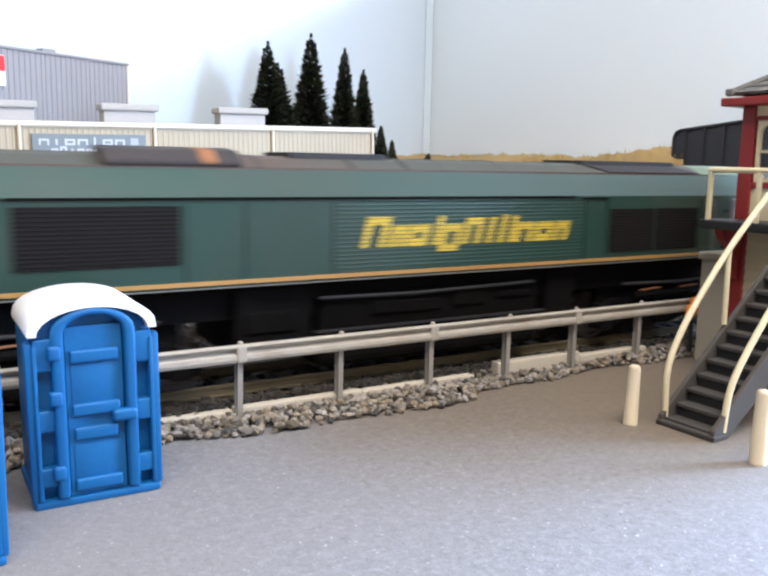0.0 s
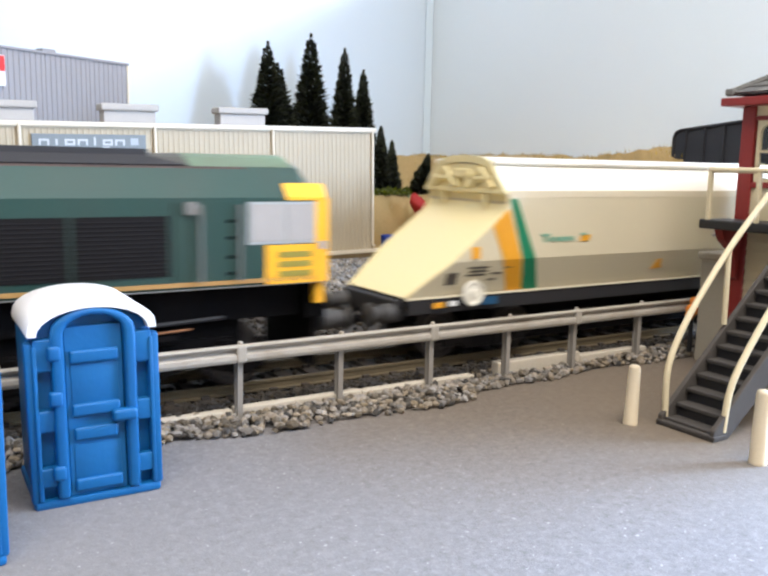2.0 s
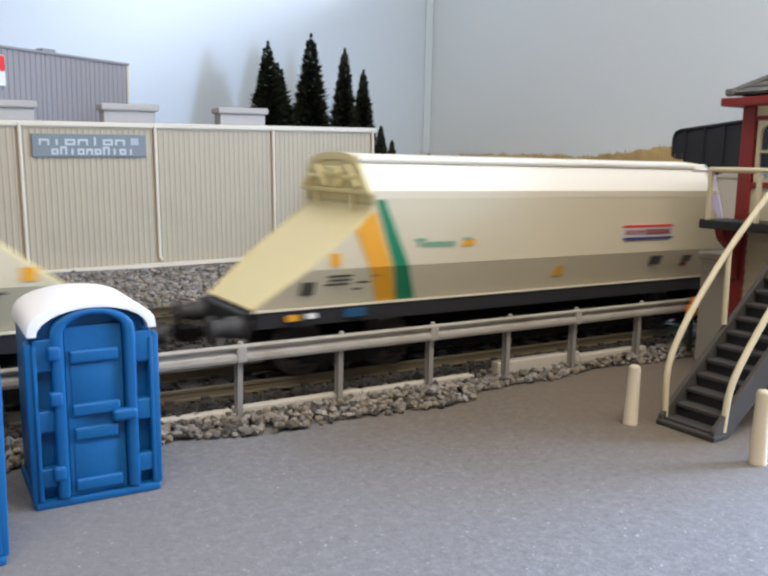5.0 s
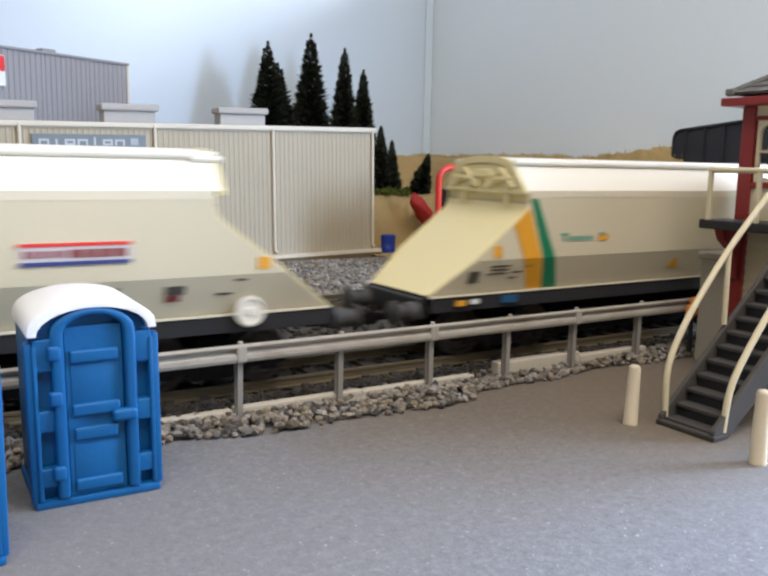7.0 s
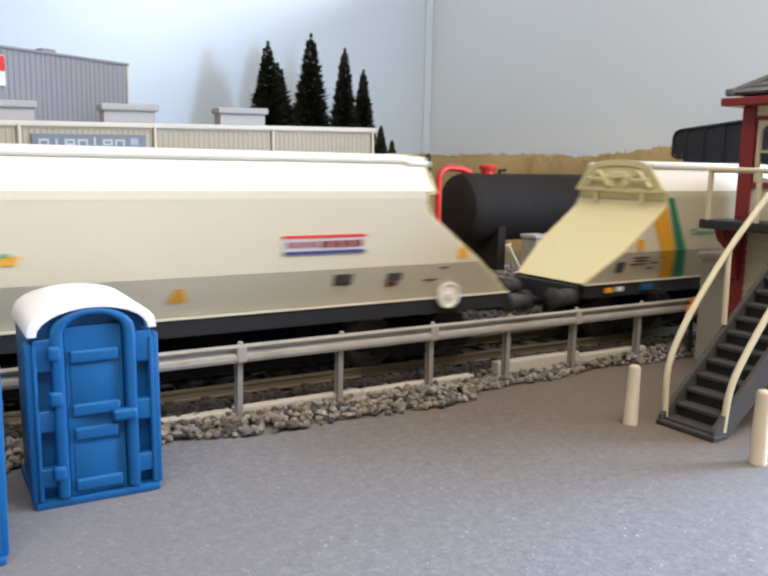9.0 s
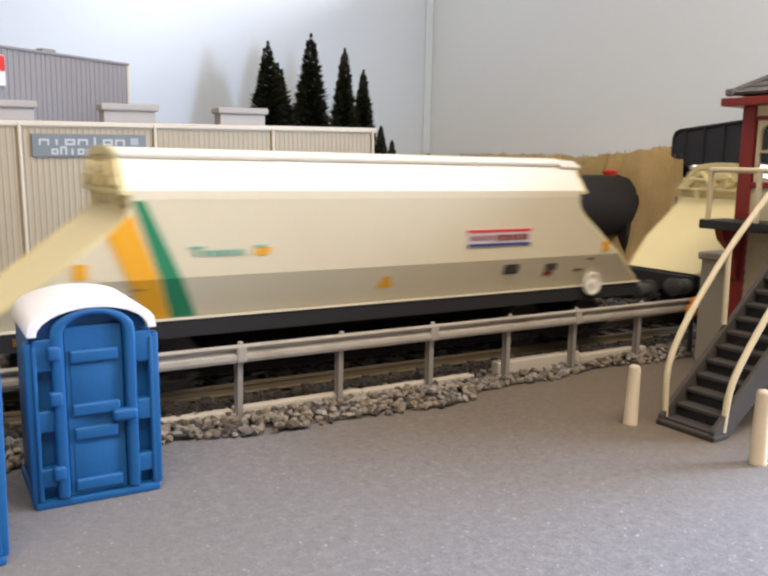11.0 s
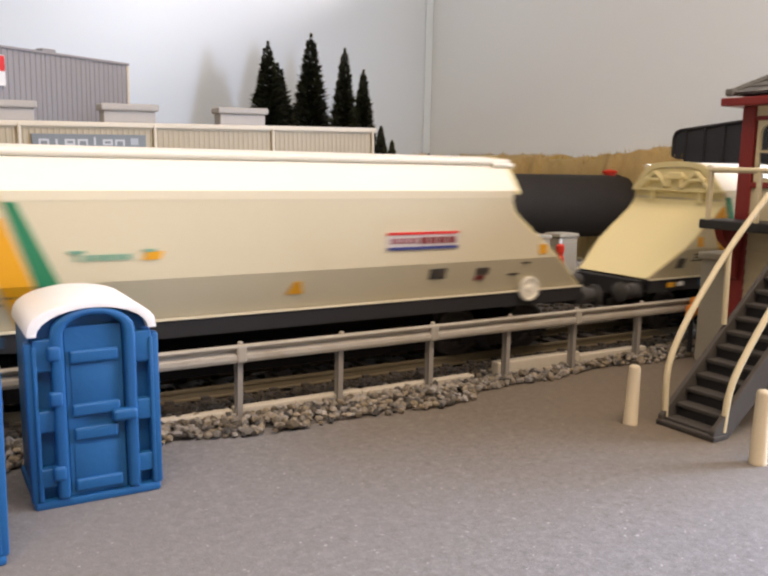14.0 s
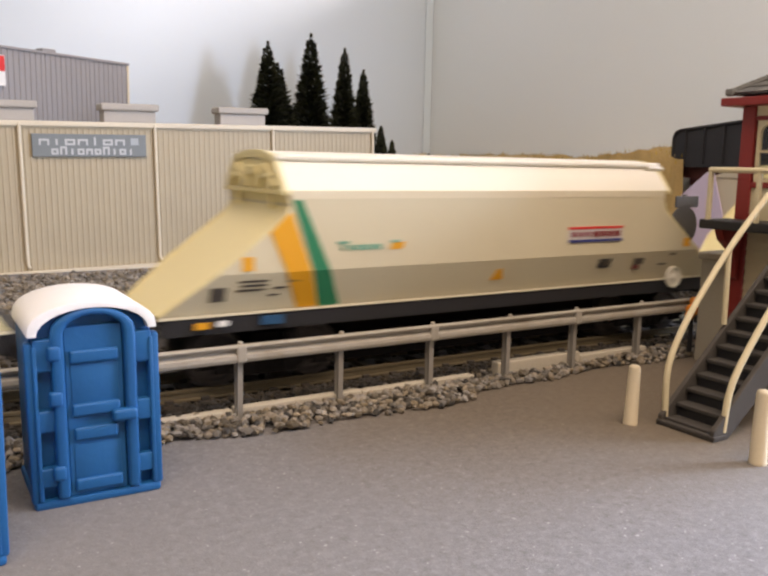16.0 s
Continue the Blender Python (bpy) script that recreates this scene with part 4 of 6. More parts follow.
    # sole stripe and lower edge
    for s in (-1, 1):
        y = s * (H + 0.02)
        part("sole_stripe", box(B(), L0 + 2, L1 - 2, min(y, y + s * 0.18), max(y, y + s * 0.18), 29.0, 29.9), LOCO_GOLD, t, "gold stripe along the sole")
        part("sole_edge", box(B(), L0 + 2, L1 - 2, min(y - s * .2, y + s * 0.1), max(y - s * .2, y + s * 0.1), 28.25, 28.5), LOCO_EDGE, t, "thin dull sole edge")
        for x0, x1, z0, z1 in ((-96.5, -78.2, 31.4, 43.6), (-77.4, -59.0, 31.4, 43.6), (-250.5, -219.0, 33.6, 45.6)):
            c = box(B(), x0, x1, min(y, y + s * 0.22), max(y, y + s * 0.22), z0, z1)
            louvres(c, x0 + 0.6, x1 - 0.6, z0 + 0.6, z1 - 0.8, 0.85, y + s * 0.22, 0.10 * (1 if s < 0 else -1))
            part("radiator_grille", c, GRILLE, t, "black louvred radiator grille")
        part("cant_gutter", box(B(), L0 + 36, -110, min(y, y + s * 0.35), max(y, y + s * 0.35), 46.7, 47.3), FRAME_BLACK, t)
        part("cant_gutter", box(B(), -108, -97.5, min(y, y + s * 0.35), max(y, y + s * 0.35), 46.3, 46.8), FRAME_BLACK, t)
        c = B()
        louvres(c, -183, -107, 30.8, 46.4, 0.95, y, 0.07 * (1 if s < 0 else -1))
        part("louvre_panel", c, LOCO_GREEN, t, "green louvred side panel")
        for x in (-218, -205, -184, -106, -97.6, -58):
            part("panel_seam", box(B(), x - 0.12, x + 0.12, min(y, y + s * 0.1), max(y, y + s * 0.1), 30.2, 46.2), FRAME_BLACK, t)
        part("roof_seam", box(B(), L0 + 18, L1 - 18, min(s * (H - 5.6), s * (H - 4.9)), max(s * (H - 5.6), s * (H - 4.9)), 53.0, 53.5), LOCO_SEAM, t, "brown seam along the roof edge")
    # yellow brand lettering on the near side, as slanted bars
    word = [(0.0, 6.0, 0, 7.0, "arch"), (7.0, 4.0, 0, 5.0, "arch"), (11.6, 5.2, 0, 5.0, "ring"), (17.0, 4.2, 0, 7.0, "stem"), (20.4, 5.4, -1.6, 5.0, "ring"), (26.6, 5.2, 0, 6.4, "arch"), (32.0, 4.6, 0, 6.6, "stem"), (35.6, 4.2, 0, 7.0, "stem"), (38.8, 4.2, 0, 6.8, "stem"), (42.2, 5.4, 0, 5.0, "arch"), (48.4, 5.4, 0, 5.0, "ring"), (54.6, 4.6, 0, 5.0, "arch")]
    k, lean, pitch = 64 / 59.2, 0.28, 0.95
    c = B()
    for x, wd, z0, z1, form in word:
        for xa, xb, za, zb in plain_shape(form, wd * k, z1 - z0, 1.75):
            row = math.floor((z0 + za) / pitch)
            while row * pitch < z0 + zb:
                lo, hi = max(row * pitch, z0 + za), min(row * pitch + 0.74, z0 + zb)
                row += 1
                if hi - lo < 0.1:
                    continue
                p, q = -177.0 + x * k + xa, -177.0 + x * k + xb
                prism(c, [(p + lo * lean, 35.6 + lo), (q + lo * lean, 35.6 + lo), (q + hi * lean, 35.6 + hi), (p + hi * lean, 35.6 + hi)], -H - 0.3, -H + 0.05, "y")
    tagged(part("brand_lettering", c, LOCO_LETTER, t, "yellow lettering shapes on louvres"), kind="stuff")
    # roof fittings
    def z_roof(y):
        d = H - abs(y)
        if d < 9.2:
            return 53.4 + (d - 5.2) * 0.5
        return 55.5 + min(0.6, (d - 9.2) * 0.15)
    c = B()
    lo = [c.verts.new((x, y, z_roof(y) + 0.05)) for x, y in ((-92, -12.3), (-53, -12.3), (-61, -8.5), (-98, -8.5))]
    hi = [c.verts.new((v.co.x, v.co.y - 0.25, v.co.z + 0.3)) for v in lo]
    c.faces.new(hi)
    for i in range(4):
        c.faces.new((lo[i], lo[(i + 1) % 4], hi[(i + 1) % 4], hi[i]))
    part("roof_radiator_side", c, ROOF_GRILLE, t, "dark grey roof radiator grille")
    part("roof_radiator", box(B(), -99, -60, -8.3, 8.3, 55.6, 56.9), ROOF_GRILLE, t, "dark grey roof radiator grille")
    part("roof_hatch", box(B(), -190, -164, -7.5, 7.5, 55.5, 57.0), ROOF_GRILLE, t, "dark roof hatch")
    for x in (-150, -131, -112, -200):
        part("roof_rib", prism(B(), [(y, z + 0.14) for y, z in roof], x - 0.35, x + 0.35), LOCO_ROOF, t)
    c = soften(prism(B(), [(-12.9, 53.2), (-13.2, 54.6), (-10.2, 56.9), (-4.0, 57.6), (-4.0, 56.2)], -233, -203.5), 0.7, seg=3)
    part("exhaust_silencer", c, SOOT, t, "sooty black exhaust on the roof")
    c = soften(prism(B(), [(-12.9, 53.6), (-13.35, 54.6), (-10.3, 57.05), (-6.0, 57.55), (-6.0, 56.4)], -213, -209), 0.5, seg=2)
    part("exhaust_patch", c, RUST, t, "orange rust patch on the exhaust")
    for x in (-199.5, -176, -161):
        part("roof_stain", prism(B(), [(y, z + 0.1) for y, z in roof], x - 0.6, x + 0.6), SOOT, t)
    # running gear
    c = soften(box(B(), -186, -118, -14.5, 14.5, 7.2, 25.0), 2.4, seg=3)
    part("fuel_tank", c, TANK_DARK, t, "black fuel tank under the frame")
    part("tank_flange", box(B(), -187, -117, -15.2, -14.2, 15.9, 16.5), SOLEBAR, t, "dark flange along the tank")
    part("tank_plate", box(B(), -131, -128.5, -15.0, -14.4, 12.6, 14.0), RAIL_GREY, t)
    for x0, x1, z0, z1 in ((-172, -152, 19.0, 22.5), (-148, -138, 19.4, 23.5), (-134, -122, 20.6, 22.4), (-204, -192, 17.0, 22.0)):
        part("equipment_box", soften(box(B(), x0, x1, -15.2, -13.0, z0, z1), 0.5), TANK_DARK, t)
    part("air_pipe", tube(B(), [(-186, -15.4, 24.2), (-160, -15.6, 23.8), (-122, -15.4, 24.4)], 0.45, 6), SOLEBAR, t)
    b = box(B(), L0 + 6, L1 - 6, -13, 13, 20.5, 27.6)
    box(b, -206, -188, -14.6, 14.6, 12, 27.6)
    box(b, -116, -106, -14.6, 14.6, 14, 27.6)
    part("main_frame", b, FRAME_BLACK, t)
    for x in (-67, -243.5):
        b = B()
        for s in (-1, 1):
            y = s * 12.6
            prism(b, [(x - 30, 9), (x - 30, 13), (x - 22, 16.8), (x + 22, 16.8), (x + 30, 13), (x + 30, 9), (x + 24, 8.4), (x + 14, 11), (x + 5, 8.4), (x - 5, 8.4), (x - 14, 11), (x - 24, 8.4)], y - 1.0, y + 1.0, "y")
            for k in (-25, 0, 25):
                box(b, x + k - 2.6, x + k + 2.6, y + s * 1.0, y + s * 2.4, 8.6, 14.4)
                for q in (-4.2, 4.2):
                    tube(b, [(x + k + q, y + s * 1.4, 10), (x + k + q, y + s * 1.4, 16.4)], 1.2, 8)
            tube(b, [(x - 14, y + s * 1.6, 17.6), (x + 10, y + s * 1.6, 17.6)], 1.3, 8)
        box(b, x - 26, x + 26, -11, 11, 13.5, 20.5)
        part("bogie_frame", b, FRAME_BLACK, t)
        for k in (-25, 0, 25):
            wheelset(t, x + k, 7.0, 11.7)
        part("axle_pipe", tube(B(), [(x - 20, -15.4, 21.6), (x + 4, -15.6, 21.0), (x + 20, -15.4, 21.6)], 0.45, 8), SOLEBAR, t, "dark pipe along the bogie")
        # orange-red glints on the bogie, added as thin rust-coloured bars
        for q in (-12, 5):
            part("brake_rod", tube(B(), [(x + q, -15.2, 19.2), (x + q + 8, -15.2, 19.6)], 0.3, 6), RUST, t, "thin rust-coloured bar drawn as an orange-red glint")
    return t


LOCO = locomotive()
WAGONS = [hopper_wagon(True)]
wheels_first = len(WHEELSETS)
WAGONS.append(hopper_wagon(False))
WAGON_WHEELS = WHEELSETS[wheels_first:]
WHEELSETS = WHEELSETS[:wheels_first]
for _ in range(5):
    c = copy_thing(WAGONS[1], pos(0, AXIS, 0))
    WAGONS.append(c)
for w in WAGONS[1:]:
    for ob in w.children:
        if ob.name.startswith("wheelset"):
            p = ob.matrix_basis.translation / MM
            WHEELSETS.append((ob, p.x, p.z, 6.4))


# ---- portable toilets ----
def portable_toilet(m, label):
    t = thing("portable_toilet", m, label, "portable toilet", "portable toilets")
    W2, D = 9.3, 18.5        # half width and depth; the door faces -y
    body = B()
    arch = [(-W2, 0.9), (W2, 0.9), (W2, 27.4)] + [(W2 * math.cos(a), 27.4 + 4.0 * math.sin(a)) for a in (math.pi * k / 10 for k in range(1, 10))] + [(-W2, 27.4)]
    prism(body, arch, 1.3, D, "y")
    soften(body, 0.5)
    part("cabin", body, LOO_BLUE, t, smooth=40)
    base = soften(box(B(), -W2 - 0.5, W2 + 0.5, -0.3, D + 0.4, 0, 1.5), 0.5)
    part("base", base, LOO_BLUE, t, smooth=40)
    # roof shell
    n = 14
    out = [(-W2 - 0.4, 28.0)] + [((W2 + 0.4) * math.cos(math.pi * (1 - k / n)), 28.3 + 4.7 * math.sin(math.pi * k / n) ** 0.8) for k in range(n + 1)] + [(W2 + 0.4, 28.0)]
    inn = [((W2 - 0.9) * math.cos(math.pi * k / n), 28.05 + 3.9 * math.sin(math.pi * k / n)) for k in range(n + 1)]
    roof = prism(B(), out + [(W2 - 0.9, 28.0)] + inn + [(-W2 + 0.9, 28.0)], -0.9, D + 0.8, "y")
    soften(roof, 0.5, seg=3, angle=50)
    part("roof", roof, LOO_WHITE, t, "white rounded roof", smooth=40)
    back = prism(B(), [(x * 0.94, z) for x, z in inn], D * 0.3, D + 0.6, "y")
    part("roof_fill", back, LOO_WHITE, t)
    # corner posts and door surround
    for s in (-1, 1):
        part("corner_post", soften(box(B(), s * W2 - 0.9, s * W2 + 0.25 * s + 0.65, -0.15, 2.0, 1.2, 27.0), 0.45), LOO_BLUE, t, smooth=40)
    def surround(r, top, w, y0, name):
        pts = [(-r, 1.6)] + [(-r, top)] + [(r * math.cos(math.pi * (1 - k / 10)), top + r * 0.62 * math.sin(math.pi * k / 10)) for k in range(1, 10)] + [(r, top), (r, 1.6)]
        inner = [(x * (r - w) / r, z if z < top + 0.01 else top + (z - top) * (r - w) / r) for x, z in pts]
        b = prism(B(), pts + inner[::-1], y0, 1.5, "y")
        soften(b, 0.55, seg=3, angle=40)
        return part(name, b, LOO_BLUE, t, "rounded moulded door surround", smooth=40)
    surround(6.4, 28.0, 1.9, -0.95, "door_frame")
    door = part("door", soften(box(B(), -4.4, 4.4, 0.1, 1.5, 1.6, 29.0), 0.15), LOO_BLUE, t)
    for z0, z1 in ((2.4, 10.0), (15.6, 23.0)):
        b = box(B(), -3.6, 3.6, -0.05, 0.25, z0, z1)
        part("door_panel", soften(b, 0.2), LOO_BLUE, door, smooth=40)
    for z in (24.2, 15.6, 3.3):
        b = soften(box(B(), -3.7, 3.7, -0.6, 0.3, z - 1.05, z + 1.05), 0.85, seg=4)
        part("door_rib", b, LOO_BLUE, door, smooth=40)
    part("vent_rib", soften(box(B(), -3.5, 3.2, -0.55, 0.3, 10.6, 12.8), 0.6, seg=3), LOO_BLUE, door, smooth=40)
    b = soften(box(B(), 2.2, 6.2, -1.7, 0.2, 13.2, 15.2), 0.6, seg=3)
    part("door_handle", b, LOO_BLUE, door, "blue moulded lock and handle", smooth=40)
    for z in (6.0, 18.0, 25.2):
        part("hinge", soften(box(B(), -7.0, -5.0, -1.25, 0.2, z - 1.2, z + 1.2), 0.5, seg=3), LOO_BLUE, t, smooth=40)
    for s in (-1, 1):
        for z0, z1 in ((3.7, 6.8), (12.6, 16.1), (22.3, 27.4)):
            x0, x1 = (5.6, 9.0) if s > 0 else (-9.0, -5.6)
            rim = soften(box(B(), x0, x1, -0.25, 1.5, z0, z1), 0.3, seg=3)
            part("side_ledge", rim, LOO_BLUE, t, smooth=40)
        part("side_rail", soften(box(B(), s * 8.8 - 0.35, s * 8.8 + 0.35, -0.45, 1.5, 1.6, 26.4), 0.25), LOO_BLUE, t, smooth=40)
    return t


portable_toilet(pos(28.0, -31.2, -0.1, 0, -0.8, -1.5), "blue plastic portable toilet with white roof on tarmac")
portable_toilet(pos(2.3, -47.6, 0, 0, 0, 2), "second blue plastic portable toilet with white roof")


# ---- bollards ----
def bollard(m, h, r):
    b = turned(B(), [(r, 0), (r, 0.5), (r * 0.96, 0.6), (r * 0.80, h - 0.9), (r * 0.72, h - 0.4), (r * 0.5, h - 0.1), (0.1, h)], 20)
    ob = tagged(part("bollard", b, BOLLARD, smooth=40), "buff plastic tapered bollard standing on tarmac", "bollard", "bollards")
    ob.matrix_basis = m
    return ob


bollard(pos(136.5, -44.6, 0, 0, 1.5, 0), 13.2, 1.6)
bollard(pos(139.4, -73.2, 0), 14.4, 1.7)


# ---- signal box and stairs ----
def signal_box():
    t = thing("signal_box", pos(0, 0, 0), "cream and dark red timber signal box with slate roof", "signal box")
    x0, x1, y0, y1 = 200.5, 262.0, -84.0, -20.5
    part("lower_wall", box(B(), x0 + 1.2, x1 - 1, y0 + 1, y1 - 1.2, 0, 41.5), CREAM_PAINT, t, "cream boarded lower storey")
    z = 1.0
    while z < 40:
        b = B()
        prism(b, [(x0 + 1.25, z), (x0 + 0.75, z + 0.2), (x0 + 1.15, z + 2.6)], y0 + 1.5, y1 - 2, "y")
        part("weatherboard", b, CREAM_PAINT, t)
        z += 2.7
    for x, y in ((x0, y1), (x0, y0), (x1, y1), (x1, y0)):
        xa, ya = (x if x == x0 else x - 4), (y - 4 if y == y1 else y)
        part("corner_post", soften(box(B(), xa, xa + 4, ya, ya + 4, 0, 72.0), 0.3), RED_PAINT, t, "dark red corner post")
    part("sill_rail", soften(box(B(), x0 + 0.2, x0 + 2.0, y0 + 4, y1 - 4, 50.4, 51.9), 0.2), RED_PAINT, t)
    part("sill_rail", soften(box(B(), x0 + 4, x1 - 4, y1 - 2.0, y1 - 0.2, 50.4, 51.9), 0.2), RED_PAINT, t)
    part("head_rail", soften(box(B(), x0 + 0.2, x0 + 2.0, y0 + 4, y1 - 4, 68.2, 69.4), 0.2), RED_PAINT, t)
    part("frieze", box(B(), x0 + 0.6, x0 + 1.6, y0 + 4, y1 - 4, 69.4, 72.4), CREAM_PAINT, t)
    part("apron", box(B(), x0 + 0.8, x0 + 1.8, y0 + 4, y1 - 4, 41.8, 50.4), CREAM_PAINT, t, "cream panel below the windows")
    part("apron", box(B(), x0 + 4, x1 - 4, y1 - 1.8, y1 - 0.8, 41.8, 50.4), CREAM_PAINT, t)
    part("rear_wall", box(B(), x1 - 2, x1 - 1, y0 + 4, y1 - 4, 41.8, 72), CREAM_PAINT, t)
    part("upper_floor", box(B(), x0 + 2, x1 - 2, y0 + 1, y1 - 1.4, 41.5, 42.2), STAIR_GREY, t)
    y = y1 - 4.6
    k = 0
    while y - 10.5 > y0 + 4:
        fr = B()
        ya, yb = y - 10.2, y
        za, zb = 52.0, 68.2
        for p in ((ya, ya + 0.9, za, zb), (yb - 0.9, yb, za, zb), (ya + 0.9, yb - 0.9, za, za + 1.0), (ya + 0.9, yb - 0.9, 59.8, 60.4), ((ya + yb) / 2 - 0.25, (ya + yb) / 2 + 0.25, za + 1, 59.8)):
            box(fr, x0 + 0.5, x0 + 1.7, p[0], p[1], p[2], p[3])
        prof = [(ya + 0.9, zb), (ya + 0.9, zb - 3.2)] + [((ya + yb) / 2 + (ya + 0.9 - (ya + yb) / 2) * math.cos(a), zb - 3.2 + 2.6 * math.sin(a)) for a in (math.pi / 2 * i / 5 for i in range(1, 6))] + [((ya + yb) / 2, zb)]
        prism(fr, prof, x0 + 0.5, x0 + 1.7, "x")
        prof2 = [(ya + yb - p, z) for p, z in prof]
        prism(fr, prof2, x0 + 0.5, x0 + 1.7, "x")
        w = part("window", fr, CREAM_PAINT, t, "cream arched window frame")
        pane = part("pane", box(B(), x0 + 1.0, x0 + 1.15, ya + 0.9, yb - 0.9, za + 1, zb - 0.2), PANE, w)
        pane.visible_shadow = False
        y -= 10.7
        k += 1
    # side windows towards the track
    x = x0 + 4.6
    while x + 10 < x1 - 3:
        fr = B()
        for p in ((x, x + 0.9, 52, 68.2), (x + 9.3, x + 10.2, 52, 68.2), (x + 0.9, x + 9.3, 52, 53), (x + 0.9, x + 9.3, 59.8, 60.4), (x + 0.9, x + 9.3, 67.2, 68.2)):
            box(fr, p[0], p[1], y1 - 1.7, y1 - 0.5, p[2], p[3])
        w = part("window", fr, CREAM_PAINT, t, "cream window frame")
        part("pane", box(B(), x + 0.9, x + 9.3, y1 - 1.15, y1 - 1.0, 53, 67.2), PANE, w).visible_shadow = False
        x += 10.7
    # eaves, roof
    e0, e1, f0, f1 = x0 - 4.0, x1 + 5.5, y0 - 6, y1 + 4.2
    part("fascia", soften(box(B(), e0, e1, f0, f1, 72.0, 74.2), 0.3), RED_PAINT, t, "dark red eaves fascia")
    ridge = 94
    cx, cy = (e0 + e1) / 2, (f0 + f1) / 2
    b = B()
    g0, g1, h0, h1 = e0 + 1.6, e1 - 1.6, f0 + 1.6, f1 - 1.6
    v = [b.verts.new(p) for p in ((g0, h0, 75), (g1, h0, 75), (g1, h1, 75), (g0, h1, 75), (cx, h0 + 30, ridge), (cx, h1 - 30, ridge))]
    for f in ((0, 1, 4), (1, 2, 5, 4), (2, 3, 5), (3, 0, 4, 5), (3, 2, 1, 0)):
        b.faces.new([v[i] for i in f])
    part("roof_core", b, SLATE, t, "grey slate hipped roof")
    # slate courses on the faces
    rows = 11
    face = [((g0, h1), (g0, h0), (cx, h1 - 30), (cx, h0 + 30)), ((g1, h1), (g0, h1), (cx, h1 - 30), (cx, h1 - 30))]
    first = True
    for (pa, pb, qa, qb) in face:
        for r in range(rows):
            k0, k1 = r / rows, (r + 1.25) / rows
            a0 = Vector((*pa, 75)).lerp(Vector((*qa, ridge)), k0)
            b0 = Vector((*pb, 75)).lerp(Vector((*qb, ridge)), k0)
            a1 = Vector((*pa, 75)).lerp(Vector((*qa, ridge)), min(k1, 1))
            b1 = Vector((*pb, 75)).lerp(Vector((*qb, ridge)), min(k1, 1))
            nrm = (b0 - a0).cross(a1 - a0)
            if nrm.length < 1e-6:
                nrm = (b0 - a0).cross(b1 - a0)
            nrm.normalize()
            if nrm.z < 0:
                nrm = -nrm
            n = max(1, int((b0 - a0).length / 3.4))
            for i in range(n):
                bm = B()
                s0, s1 = (i + 0.04) / n, (i + 0.96) / n
                vs = [a0.lerp(b0, s0) + nrm * 0.75, a0.lerp(b0, s1) + nrm * 0.75, a1.lerp(b1, s1) + nrm * 0.3, a1.lerp(b1, s0) + nrm * 0.3]
                lo = [bm.verts.new(p - nrm * 0.35) for p in vs]
                hi = [bm.verts.new(p) for p in vs]
                bm.faces.new(hi)
                for j in range(4):
                    bm.faces.new((lo[j], lo[(j + 1) % 4], hi[(j + 1) % 4], hi[j]))
                part("slate", bm, SLATE, t)
    for line in ([(g0 - 0.4, h1 + 0.4, 75.4), (cx, h1 - 30, ridge + 0.6)], [(g0 - 0.4, h0 - 0.4, 75.4), (cx, h0 + 30, ridge + 0.6)], [(cx, h0 + 30, ridge + 0.6), (cx, h1 - 30, ridge + 0.6)]):
        part("ridge_tile", tube(B(), line, 0.9, 8), SLATE, t)
    part("gutter_knob", soften(box(B(), g0 - 1.2, g0 + 1.2, h1 - 1.6, h1 + 0.8, 74.8, 76.6), 0.4), SLATE, t)
    # walkway with brackets and railing
    part("walkway", soften(box(B(), 189.5, x0 + 0.6, y0 - 4, -17.6, 39.3, 41.8), 0.4), BLACK_PAINT, t, "black walkway deck")
    for y in (-23.4, -45.5, -78):
        pts = [(200.4, 39.3), (191.8, 39.3), (193.2, 36.4), (197.0, 33.6), (198.6, 30.0), (199.2, 26.0), (200.4, 25.0)]
        part("bracket", prism(B(), pts, y, y + 2.4, "y"), RED_PAINT, t, "dark red curved bracket")
    rail = B()
    tube(rail, [(190.3, -19.4, 55.0), (190.3, -46.2, 55.0)], 0.75, 8)
    part("hand_rail", rail, CREAM_PAINT, t, "cream walkway handrail", smooth=40)
    for y in (-19.9, -34.2, -45.8):
        part("rail_post", soften(box(B(), 189.7, 190.9, y - 0.55, y + 0.55, 41.6, 54.8), 0.2), CREAM_PAINT, t)
    return t


